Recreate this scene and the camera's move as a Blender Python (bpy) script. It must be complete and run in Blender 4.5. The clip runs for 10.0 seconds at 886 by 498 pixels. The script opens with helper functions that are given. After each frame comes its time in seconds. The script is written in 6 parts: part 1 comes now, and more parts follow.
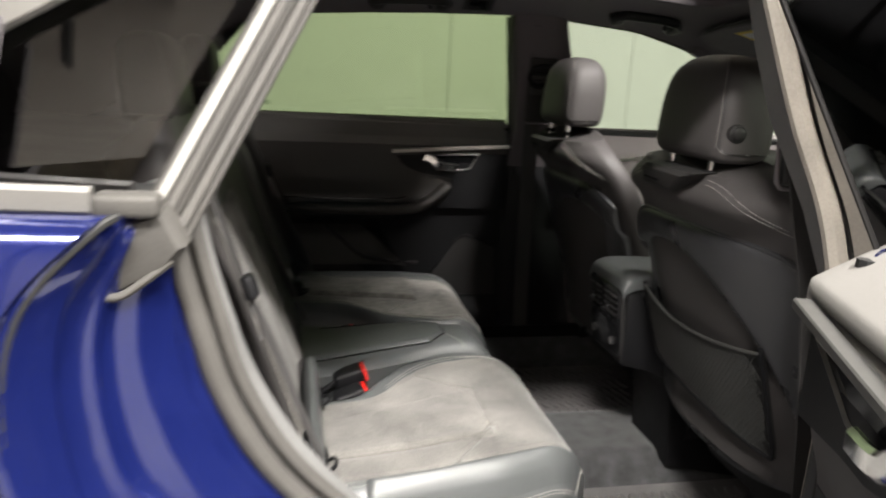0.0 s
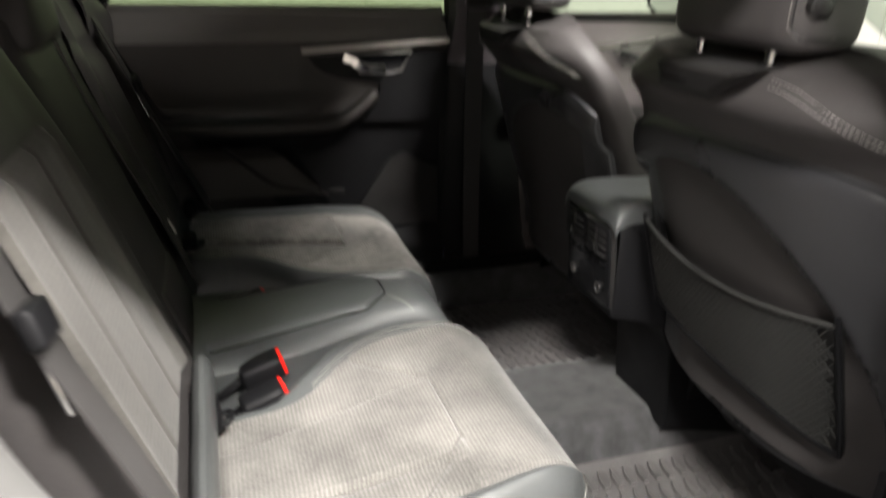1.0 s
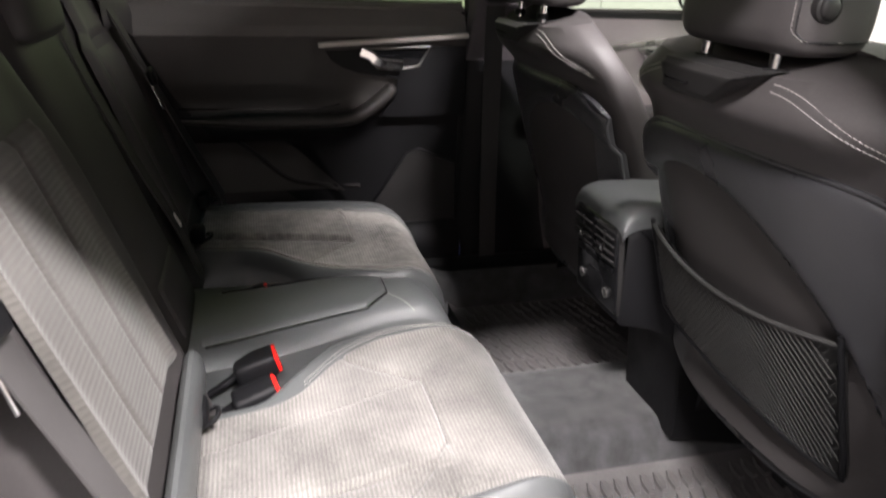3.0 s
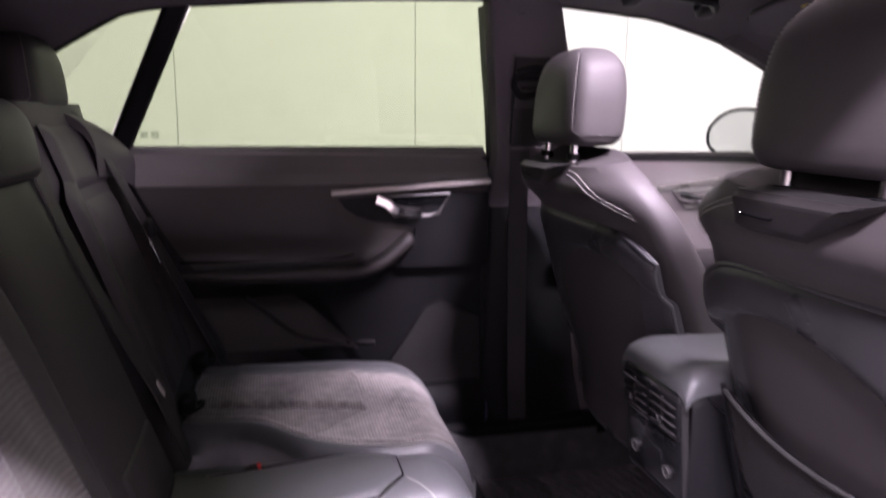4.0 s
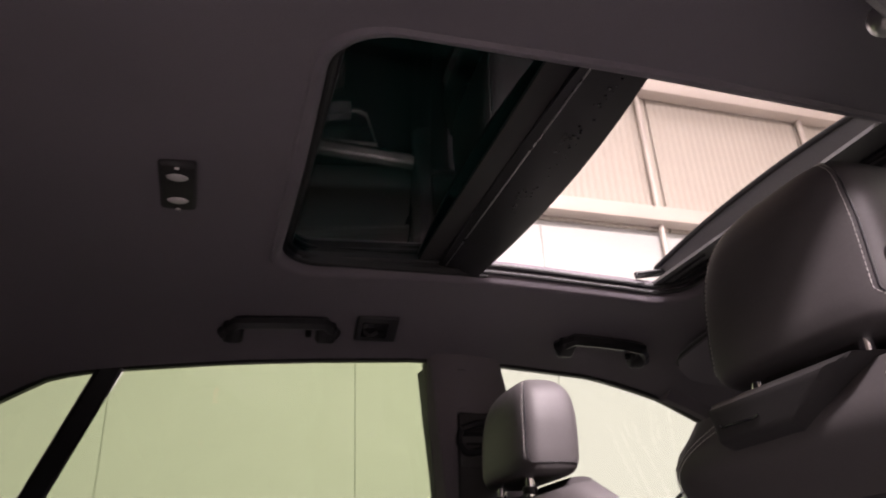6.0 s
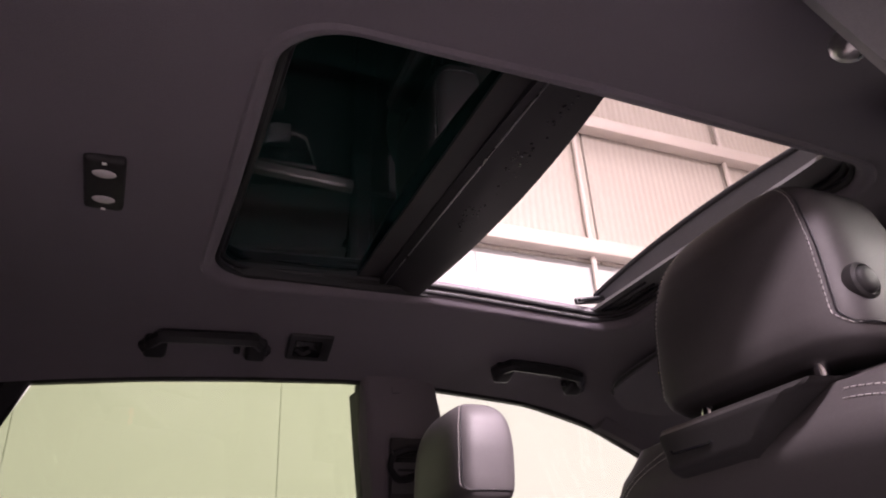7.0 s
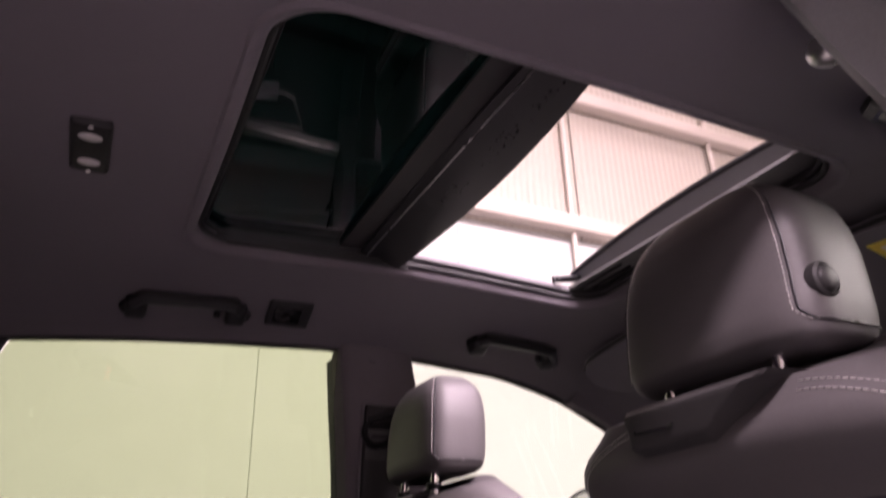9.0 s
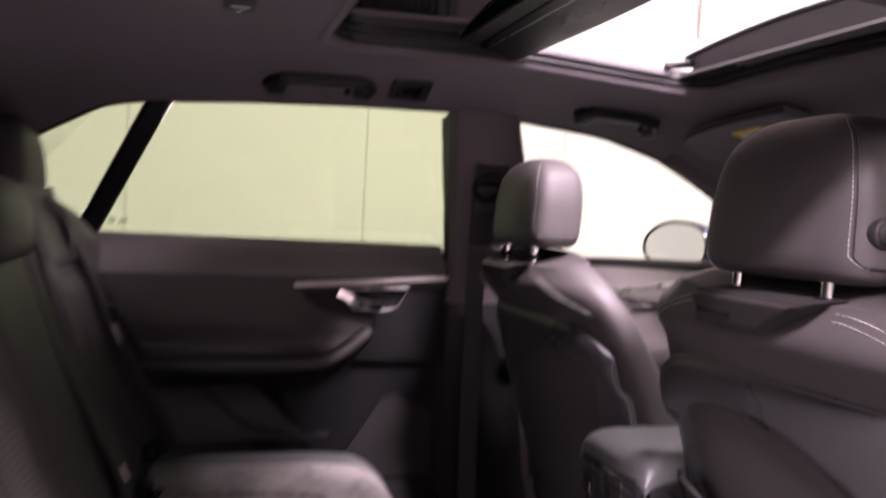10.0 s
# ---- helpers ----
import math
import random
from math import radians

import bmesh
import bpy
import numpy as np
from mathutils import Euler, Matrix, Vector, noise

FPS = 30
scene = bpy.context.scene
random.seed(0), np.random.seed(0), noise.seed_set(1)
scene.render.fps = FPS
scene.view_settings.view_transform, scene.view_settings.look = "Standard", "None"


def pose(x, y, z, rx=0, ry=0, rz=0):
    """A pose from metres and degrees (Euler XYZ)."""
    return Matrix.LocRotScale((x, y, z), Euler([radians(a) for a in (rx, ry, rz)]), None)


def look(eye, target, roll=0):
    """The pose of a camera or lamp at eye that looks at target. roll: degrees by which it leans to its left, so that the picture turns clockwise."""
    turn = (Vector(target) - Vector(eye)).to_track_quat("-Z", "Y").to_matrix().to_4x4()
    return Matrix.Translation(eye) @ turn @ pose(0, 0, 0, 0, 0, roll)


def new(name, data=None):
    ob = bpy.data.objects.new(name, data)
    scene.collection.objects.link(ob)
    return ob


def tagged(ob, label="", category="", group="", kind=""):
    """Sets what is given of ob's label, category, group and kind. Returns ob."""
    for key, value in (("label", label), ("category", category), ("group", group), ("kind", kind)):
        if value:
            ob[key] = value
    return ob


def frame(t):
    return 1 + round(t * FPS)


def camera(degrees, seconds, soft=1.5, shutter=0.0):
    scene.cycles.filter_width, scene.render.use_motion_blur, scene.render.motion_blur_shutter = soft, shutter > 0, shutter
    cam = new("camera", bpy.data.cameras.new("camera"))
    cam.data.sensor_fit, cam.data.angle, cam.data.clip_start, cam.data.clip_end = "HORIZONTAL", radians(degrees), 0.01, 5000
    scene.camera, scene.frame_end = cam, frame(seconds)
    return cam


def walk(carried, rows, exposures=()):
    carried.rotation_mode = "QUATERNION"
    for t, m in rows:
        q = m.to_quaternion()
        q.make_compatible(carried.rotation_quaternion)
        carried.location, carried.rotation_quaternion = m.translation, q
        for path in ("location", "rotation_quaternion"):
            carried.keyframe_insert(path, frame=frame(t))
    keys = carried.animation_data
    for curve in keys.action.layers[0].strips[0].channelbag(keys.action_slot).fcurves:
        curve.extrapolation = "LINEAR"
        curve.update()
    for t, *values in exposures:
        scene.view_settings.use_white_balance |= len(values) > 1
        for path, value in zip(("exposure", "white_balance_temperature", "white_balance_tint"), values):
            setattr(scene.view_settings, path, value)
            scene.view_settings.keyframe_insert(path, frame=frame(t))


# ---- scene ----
cam = camera(62.2, 10.0, soft=1.9, shutter=0.6)
PATH = [
    (0, (-0.246, -1.578, 1.343), (0.158, 0.324, 0.873), 3.0),
    (0.5, (-0.26, -1.354, 1.345), (0.376, 0.475, 0.845), 2.4),
    (1, (-0.168, -1.153, 1.302), (0.408, 0.619, 0.577), 1.4),
    (1.5, (-0.081, -1.052, 1.258), (0.447, 0.584, 0.235), 1.6),
    (2, (-0.086, -1.089, 1.256), (0.439, 0.513, 0.18), 2.7),
    (2.5, (-0.105, -1.149, 1.294), (0.39, 0.561, 0.382), 2.2),
    (2.7, (-0.108, -1.162, 1.306), (0.379, 0.59, 0.474), 2.0),
    (3.8, (-0.072, -1.01, 1.303), (0.387, 0.876, 0.822), 0.9),
    (4, (-0.066, -0.972, 1.269), (0.38, 0.944, 0.913), 0.5),
    (4.5, (-0.085, -0.946, 1.149), (0.364, 1.0, 1.264), 0.7),
    (5, (-0.082, -0.984, 1.072), (0.369, 0.882, 1.632), -1.0),
    (5.5, (-0.067, -0.943, 1.051), (0.417, 0.838, 1.821), -2.3),
    (6, (-0.049, -0.881, 1.043), (0.522, 0.834, 1.9), -3.1),
    (6.2, (-0.045, -0.867, 1.045), (0.561, 0.825, 1.922), -3.5),
    (7.3, (-0.055, -0.834, 1.046), (0.709, 0.764, 1.976), -3.0),
    (7.5, (-0.056, -0.832, 1.042), (0.713, 0.754, 1.987), -2.7),
    (8, (-0.061, -0.836, 1.043), (0.719, 0.742, 1.993), -2.4),
    (8.5, (-0.063, -0.84, 1.044), (0.726, 0.739, 1.983), -2.1),
    (9, (-0.06, -0.859, 1.049), (0.735, 0.777, 1.88), -1.6),
    (9.5, (-0.08, -0.869, 1.142), (0.69, 0.93, 1.557), 0.6),
    (10, (-0.153, -1.022, 1.258), (0.477, 0.875, 1.184), 3.0),
]
EXPOSURES = [(0, 0.45, 6400, 10), (0.3, 0.6, 6400, 10), (1, 0.74, 6400, 10), (2.0, 0.8, 6350, 12), (2.7, 0.97, 6300, 13), (3.4, 1.1, 6100, 28), (4, 1.4, 5900, 46), (4.5, 1.7, 6100, 56), (5, 1.85, 6250, 62), (5.5, 1.2, 6700, 42), (6, 0.87, 6450, 33), (7.5, 1.13, 6350, 47), (9, 1.15, 6400, 47), (9.5, 1.35, 6250, 60), (10, 1.37, 6350, 47)]
walk(cam, [(t, look(eye, target, roll)) for t, eye, target, roll in PATH], EXPOSURES)

# ---- light ----
world = bpy.data.worlds.new("world")
scene.world = world
world.use_nodes = True
world.node_tree.nodes["Background"].inputs[0].default_value = (0.9, 0.95, 1.0, 1)
world.node_tree.nodes["Background"].inputs[1].default_value = 0.012


# x, y, height, length, width, watts and tilt of lamps added out of view to light hall and cabin
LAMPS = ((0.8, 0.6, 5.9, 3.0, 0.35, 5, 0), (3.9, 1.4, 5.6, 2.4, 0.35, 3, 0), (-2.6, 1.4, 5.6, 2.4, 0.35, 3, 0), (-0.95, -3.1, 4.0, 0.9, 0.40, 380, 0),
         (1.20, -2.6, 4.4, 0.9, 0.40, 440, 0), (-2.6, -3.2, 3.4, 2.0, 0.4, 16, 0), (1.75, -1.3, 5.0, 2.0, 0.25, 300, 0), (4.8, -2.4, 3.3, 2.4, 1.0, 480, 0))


# ---- materials ----
def material(name, colour, rough=0.5, metal=0.0, vary=0.15, scale=8.0, fine=300.0, bump=0.0, bump_scale=400.0, coat=0.0,
             sheen=0.0, ior=1.5):
    """A principled surface with stains at one scale, grain at another, and fine relief."""
    m = bpy.data.materials.new(name)
    m.use_nodes = True
    nt = m.node_tree
    bsdf = nt.nodes["Principled BSDF"]
    tex = nt.nodes.new("ShaderNodeTexCoord")
    n1 = nt.nodes.new("ShaderNodeTexNoise")
    n1.inputs["Scale"].default_value, n1.inputs["Detail"].default_value = scale, 5
    n2 = nt.nodes.new("ShaderNodeTexNoise")
    n2.inputs["Scale"].default_value, n2.inputs["Detail"].default_value = fine, 2
    mix = nt.nodes.new("ShaderNodeMath")
    mix.operation = "ADD"
    nt.links.new(tex.outputs["Object"], n1.inputs["Vector"])
    nt.links.new(tex.outputs["Object"], n2.inputs["Vector"])
    half = nt.nodes.new("ShaderNodeMath")
    half.operation = "MULTIPLY"
    half.inputs[1].default_value = 0.5
    nt.links.new(n2.outputs[0], half.inputs[0])
    nt.links.new(n1.outputs[0], mix.inputs[0])
    nt.links.new(half.outputs[0], mix.inputs[1])
    ramp = nt.nodes.new("ShaderNodeValToRGB")
    lo, hi = ramp.color_ramp.elements
    lo.position, hi.position = 0.5, 1.0
    lo.color = (*[c * (1 - vary) for c in colour], 1)
    hi.color = (*[min(1, c * (1 + vary)) for c in colour], 1)
    nt.links.new(mix.outputs[0], ramp.inputs[0])
    nt.links.new(ramp.outputs[0], bsdf.inputs["Base Color"])
    rr = nt.nodes.new("ShaderNodeMapRange")
    rr.inputs[1].default_value, rr.inputs[2].default_value = 0.3, 0.7
    rr.inputs[3].default_value, rr.inputs[4].default_value = max(0.02, rough - 0.07), min(1, rough + 0.07)
    nt.links.new(n1.outputs[0], rr.inputs[0])
    nt.links.new(rr.outputs[0], bsdf.inputs["Roughness"])
    bsdf.inputs["Metallic"].default_value = metal
    bsdf.inputs["IOR"].default_value = ior
    bsdf.inputs["Coat Weight"].default_value = coat
    bsdf.inputs["Sheen Weight"].default_value = sheen
    if bump:
        v = nt.nodes.new("ShaderNodeTexVoronoi")
        v.inputs["Scale"].default_value = bump_scale
        nt.links.new(tex.outputs["Object"], v.inputs["Vector"])
        b = nt.nodes.new("ShaderNodeBump")
        b.inputs["Strength"].default_value, b.inputs["Distance"].default_value = bump, 0.001
        nt.links.new(v.outputs["Distance"], b.inputs["Height"])
        nt.links.new(b.outputs[0], bsdf.inputs["Normal"])
    return m


def ribbed(m, axis, pitch, depth, tint, turn=(0, 0, 0)):
    """Adds cord ribs that run across the axis to a material, in colour and relief."""
    nt = m.node_tree
    bsdf = nt.nodes["Principled BSDF"]
    tex = nt.nodes.new("ShaderNodeTexCoord")
    mp = nt.nodes.new("ShaderNodeMapping")
    mp.inputs["Rotation"].default_value = [radians(a) for a in turn]
    w = nt.nodes.new("ShaderNodeTexWave")
    w.bands_direction = axis
    w.inputs["Scale"].default_value = 0.31416 / pitch
    w.inputs["Distortion"].default_value = 0.25
    w.inputs["Detail Scale"].default_value = 20
    nt.links.new(tex.outputs["Object"], mp.inputs["Vector"])
    nt.links.new(mp.outputs[0], w.inputs["Vector"])
    b = nt.nodes.new("ShaderNodeBump")
    b.inputs["Strength"].default_value, b.inputs["Distance"].default_value = 0.8, depth
    nt.links.new(w.outputs["Fac"], b.inputs["Height"])
    old = bsdf.inputs["Normal"].links
    if old:
        nt.links.new(old[0].from_socket, b.inputs["Normal"])
    nt.links.new(b.outputs[0], bsdf.inputs["Normal"])
    src = bsdf.inputs["Base Color"].links[0].from_socket
    mx = nt.nodes.new("ShaderNodeMix")
    mx.data_type = "RGBA"
    mx.blend_type = "MULTIPLY"
    mx.inputs[0].default_value = tint
    nt.links.new(src, mx.inputs[6])
    nt.links.new(w.outputs["Color"], mx.inputs[7])
    nt.links.new(mx.outputs[2], bsdf.inputs["Base Color"])
    return m


def glass(name, colour, ior=1.5):
    """A thin tinted pane: it lets straight light through and mirrors a little."""
    m = bpy.data.materials.new(name)
    m.use_nodes = True
    nt = m.node_tree
    nt.nodes.remove(nt.nodes["Principled BSDF"])
    out = nt.nodes["Material Output"]
    t = nt.nodes.new("ShaderNodeBsdfTransparent")
    t.inputs[0].default_value = (*colour, 1)
    g = nt.nodes.new("ShaderNodeBsdfGlossy")
    g.inputs["Roughness"].default_value = 0.02
    fr = nt.nodes.new("ShaderNodeFresnel")
    fr.inputs[0].default_value = ior
    mx = nt.nodes.new("ShaderNodeMixShader")
    nt.links.new(fr.outputs[0], mx.inputs[0])
    nt.links.new(t.outputs[0], mx.inputs[1])
    nt.links.new(g.outputs[0], mx.inputs[2])
    nt.links.new(mx.outputs[0], out.inputs[0])
    return m


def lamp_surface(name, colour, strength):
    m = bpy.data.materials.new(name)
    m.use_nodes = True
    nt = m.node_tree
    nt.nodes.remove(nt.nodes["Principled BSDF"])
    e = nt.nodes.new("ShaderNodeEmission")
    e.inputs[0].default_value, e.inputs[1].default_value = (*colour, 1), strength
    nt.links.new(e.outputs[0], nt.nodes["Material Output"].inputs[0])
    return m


LEATHER = material("black_leather", (0.050, 0.046, 0.046), 0.53, ior=1.38, vary=0.1, scale=4, bump=0.09, bump_scale=900)
LEATHER_SEAT = material("dark_grey_leather", (0.074, 0.078, 0.079), 0.38, vary=0.07, scale=4, bump=0.25, bump_scale=600)
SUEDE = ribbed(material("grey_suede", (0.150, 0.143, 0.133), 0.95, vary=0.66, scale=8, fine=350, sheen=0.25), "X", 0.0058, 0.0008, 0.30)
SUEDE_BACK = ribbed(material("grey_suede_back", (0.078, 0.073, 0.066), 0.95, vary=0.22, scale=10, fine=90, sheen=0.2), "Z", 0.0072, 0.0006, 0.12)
SHELL = material("dark_shell_plastic", (0.036, 0.036, 0.039), 0.31, ior=1.5, vary=0.12, bump=0.2, bump_scale=900)
DOOR_PANEL = material("brown_black_door_plastic", (0.040, 0.036, 0.034), 0.55, vary=0.12, bump=0.25, bump_scale=700)
SUEDE_WORN = ribbed(material("stained_grey_suede", (0.17, 0.160, 0.148), 0.95, vary=0.75, scale=7, fine=60, sheen=0.25), "X", 0.0058, 0.0008, 0.30)
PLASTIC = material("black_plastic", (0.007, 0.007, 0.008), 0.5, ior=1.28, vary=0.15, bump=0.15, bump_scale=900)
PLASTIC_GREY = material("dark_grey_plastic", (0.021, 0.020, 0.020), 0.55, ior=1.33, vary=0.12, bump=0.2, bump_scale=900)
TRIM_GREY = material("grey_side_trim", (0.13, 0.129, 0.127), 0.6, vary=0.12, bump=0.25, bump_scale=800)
DOOR_LIGHT = material("grey_front_door_lining", (0.13, 0.115, 0.115), 0.6, vary=0.12, bump=0.2, bump_scale=700)
ROLL = material("grey_door_roll", (0.150, 0.144, 0.136), 0.5, vary=0.1, scale=4, bump=0.2, bump_scale=700)
TRIM_BLACK = material("satin_black_trim", (0.010, 0.010, 0.011), 0.4, vary=0.1)
GLOSS = material("gloss_black", (0.008, 0.008, 0.009), 0.12, vary=0.1)
HEADLINING = material("dark_headlining", (0.106, 0.093, 0.104), 0.95, vary=0.1, scale=4, fine=500, bump=0.35, bump_scale=900, sheen=0.1)
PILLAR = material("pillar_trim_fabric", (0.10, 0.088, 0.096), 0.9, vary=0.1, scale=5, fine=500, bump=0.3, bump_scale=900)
CARPET = material("grey_carpet", (0.062, 0.062, 0.064), 1.0, vary=0.45, scale=25, fine=700, bump=0.9, bump_scale=500, sheen=0.2)
RUBBER = material("grey_rubber_mat", (0.122, 0.116, 0.115), 0.42, vary=0.2, scale=18, fine=200, bump=0.3, bump_scale=350)
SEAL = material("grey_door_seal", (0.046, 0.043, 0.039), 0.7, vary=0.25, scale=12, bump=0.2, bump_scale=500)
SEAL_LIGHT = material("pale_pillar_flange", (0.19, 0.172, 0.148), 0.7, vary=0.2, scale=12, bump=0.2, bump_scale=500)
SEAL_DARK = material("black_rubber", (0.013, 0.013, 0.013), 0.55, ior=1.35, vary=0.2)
PAINT = material("metallic_blue_paint", (0.007, 0.012, 0.085), 0.20, metal=0.45, vary=0.12, scale=5, fine=1500, coat=1.0)
CHROME = material("chrome", (0.75, 0.75, 0.76), 0.12, metal=1.0, vary=0.05)
ALU = material("brushed_aluminium", (0.55, 0.54, 0.53), 0.3, metal=1.0, vary=0.1, scale=30)
STRIP = material("satin_aluminium_strip", (0.50, 0.47, 0.45), 0.5, metal=0.6, vary=0.05, scale=30)
# the open door's strip, its dark reflection put into the base colour
STRIP_REFLECTION = material("strip_dark_reflection", (0.062, 0.061, 0.058), 0.45, metal=0.3, vary=0.06, scale=30)
SATIN = material("satin_window_trim", (0.17, 0.165, 0.155), 0.5, metal=0.5, vary=0.1)
RED = material("red_plastic", (0.75, 0.015, 0.01), 0.4, vary=0.05)
WEBBING = material("belt_webbing", (0.034, 0.032, 0.032), 0.6, vary=0.12, bump=0.2, bump_scale=1200)
THREAD_GREY = material("grey_thread", (0.14, 0.134, 0.125), 0.85, vary=0.1)
THREAD = material("pale_thread", (0.33, 0.32, 0.30), 0.8, vary=0.1)
WHITE_LABEL = material("white_label", (0.75, 0.73, 0.7), 0.6, vary=0.05)
YELLOW = material("yellow_sticker", (0.75, 0.55, 0.05), 0.5, vary=0.05)
LENS = material("clear_lamp_lens", (0.42, 0.40, 0.39), 0.2, vary=0.1, scale=60)
NET = material("elastic_net", (0.032, 0.032, 0.031), 0.75, ior=1.3, vary=0.1)
WALLPANEL = material("white_wall_panel", (0.35, 0.355, 0.325), 0.6, vary=0.03, scale=1.5, fine=40)
CLADDING = ribbed(material("cream_cladding", (0.36, 0.325, 0.265), 0.6, vary=0.04, scale=1.2, fine=40), "X", 0.05, 0.004, 0.07)
STEEL = material("painted_steel_beam", (0.40, 0.355, 0.30), 0.5, vary=0.06, scale=3)
HALLGREY = material("grey_wall_panel", (0.24, 0.215, 0.19), 0.6, vary=0.05, scale=1.5, fine=40)
CONCRETE = material("sealed_concrete", (0.22, 0.215, 0.21), 0.45, vary=0.2, scale=2, fine=60)
GLASS_REAR = glass("green_tinted_glass", (0.36, 0.45, 0.28))
GLASS_FRONT = glass("clear_glass", (0.58, 0.65, 0.555))
GLASS_ROOF = glass("dark_roof_glass", (0.0008, 0.0034, 0.0034), 1.15)
GLASS_PRIV = glass("near_side_glass", (0.30, 0.28, 0.25), 1.9)
MIRROR = material("mirror_glass", (0.85, 0.87, 0.87), 0.03, metal=1.0, vary=0.0)


# ---- mesh helpers ----
def finish(name, bm, mat, parent, label, smooth):
    bmesh.ops.recalc_face_normals(bm, faces=bm.faces)
    me = bpy.data.meshes.new(name)
    bm.to_mesh(me)
    bm.free()
    me.materials.append(mat)
    if smooth:
        me.polygons.foreach_set("use_smooth", [True] * len(me.polygons))
        me.set_sharp_from_angle(angle=radians(40))
    ob = new(name, me)
    if parent:
        ob.parent = parent
    if label:
        tagged(ob, label=label)
    return ob


def part(name, bm, mat, parent, label="", smooth=True):
    """Links a bmesh as one mesh object under a thing or a part."""
    return finish(name, bm, mat, parent, label, smooth)


def thing(name, label, category, group="", kind="", at=(0, 0, 0)):
    """An empty at the base of a thing, which parents its parts. The parts are made in world places."""
    ob = new(name)
    ob.empty_display_size = 0.05
    return tagged(ob, label, category, group, kind)


def single(name, bm, mat, label, category, group="", kind="", smooth=True):
    return tagged(finish(name, bm, mat, None, "", smooth), label, category, group, kind)


def loft(rings, caps=True, closed=True, loop=False):
    """A skin over rings with the same number of points."""
    bm = bmesh.new()
    vs = [[bm.verts.new(p) for p in r] for r in rings]
    n = len(rings[0])
    pairs = list(zip(vs, vs[1:])) + ([(vs[-1], vs[0])] if loop else [])
    for a, b in pairs:
        for i in range(n if closed else n - 1):
            j = (i + 1) % n
            bm.faces.new((a[i], a[j], b[j], b[i]))
    if caps and closed and not loop:
        bm.faces.new(vs[0])
        bm.faces.new(vs[-1])
    return bm


def sheet(fn, nu, nv, thick=(0, 0, 0)):
    """A slab: the surface fn(u, v), u and v from 0 to 1, and its copy moved by thick."""
    bm = bmesh.new()
    t = Vector(thick)
    a = [[Vector(fn(i / nu, j / nv)) for j in range(nv + 1)] for i in range(nu + 1)]
    top = [[bm.verts.new(p) for p in r] for r in a]
    for i in range(nu):
        for j in range(nv):
            bm.faces.new((top[i][j], top[i + 1][j], top[i + 1][j + 1], top[i][j + 1]))
    if t.length > 0:
        low = [[bm.verts.new(p + t) for p in r] for r in a]
        for i in range(nu):
            for j in range(nv):
                bm.faces.new((low[i][j + 1], low[i + 1][j + 1], low[i + 1][j], low[i][j]))
        for i in range(nu):
            for j in (0, nv):
                bm.faces.new((top[i][j], low[i][j], low[i + 1][j], top[i + 1][j]))
        for j in range(nv):
            for i in (0, nu):
                bm.faces.new((top[i][j], top[i][j + 1], low[i][j + 1], low[i][j]))
    return bm


def rbox(c, s, r=0.005, seg=3, rot=(0, 0, 0)):
    """A box with rounded edges, by centre and size."""
    bm = bmesh.new()
    bmesh.ops.create_cube(bm, size=1)
    for v in bm.verts:
        v.co = Vector(v.co) * Vector(s)
    if r > 0:
        bmesh.ops.bevel(bm, geom=list(bm.edges), offset=min(r, min(s) * 0.49), segments=seg, affect="EDGES", profile=0.5)
    bmesh.ops.transform(bm, matrix=pose(*c, *rot), verts=bm.verts)
    return bm


def add(bm, other):
    """Joins another bmesh into this one."""
    me = bpy.data.meshes.new("joined")
    other.to_mesh(me)
    other.free()
    bm.from_mesh(me)
    bpy.data.meshes.remove(me)
    return bm


def smooth_path(pts, n):
    """A Catmull-Rom curve through points, with n points."""
    p = [Vector(q) for q in pts]
    p = [p[0] * 2 - p[1]] + p + [p[-1] * 2 - p[-2]]
    out = []
    for k in range(n):
        u = k / (n - 1) * (len(p) - 3)
        i = min(int(u), len(p) - 4)
        f = u - i
        a, b, c, d = p[i:i + 4]
        out.append(0.5 * (2 * b + (c - a) * f + (2 * a - 5 * b + 4 * c - d) * f * f + (3 * b - a - 3 * c + d) * f ** 3))
    return out


def sweep(path, profile, up=(0, 0, 1), closed=False, caps=True):
    """A profile of (side, up) offsets carried along a path."""
    path = [Vector(p) for p in path]
    up = Vector(up)
    rings = []
    n = len(path)
    for i, p in enumerate(path):
        if closed:
            d = path[(i + 1) % n] - path[i - 1]
        else:
            d = path[min(i + 1, n - 1)] - path[max(i - 1, 0)]
        d.normalize()
        side = d.cross(up).normalized()
        w = side.cross(d).normalized()
        rings.append([p + side * a + w * b for a, b in profile])
    return loft(rings, caps=caps and not closed, loop=closed)


def tube(path, r, n=8, up=(0, 0, 1), closed=False):
    return sweep(path, [(r * math.cos(2 * math.pi * k / n), r * math.sin(2 * math.pi * k / n)) for k in range(n)], up, closed)


def rect(w, h, r=0.0):
    """A rectangular profile, its corners cut by r."""
    a, b = w / 2, h / 2
    if r <= 0:
        return [(-a, -b), (a, -b), (a, b), (-a, b)]
    return [(-a + r, -b), (a - r, -b), (a, -b + r), (a, b - r), (a - r, b), (-a + r, b), (-a, b - r), (-a, -b + r)]


def interp(x, pts):
    """Straight interpolation in a table of (x, y)."""
    if x <= pts[0][0]:
        return pts[0][1]
    for (a, b), (c, d) in zip(pts, pts[1:]):
        if x <= c:
            return b + (d - b) * (x - a) / (c - a)
    return pts[-1][1]


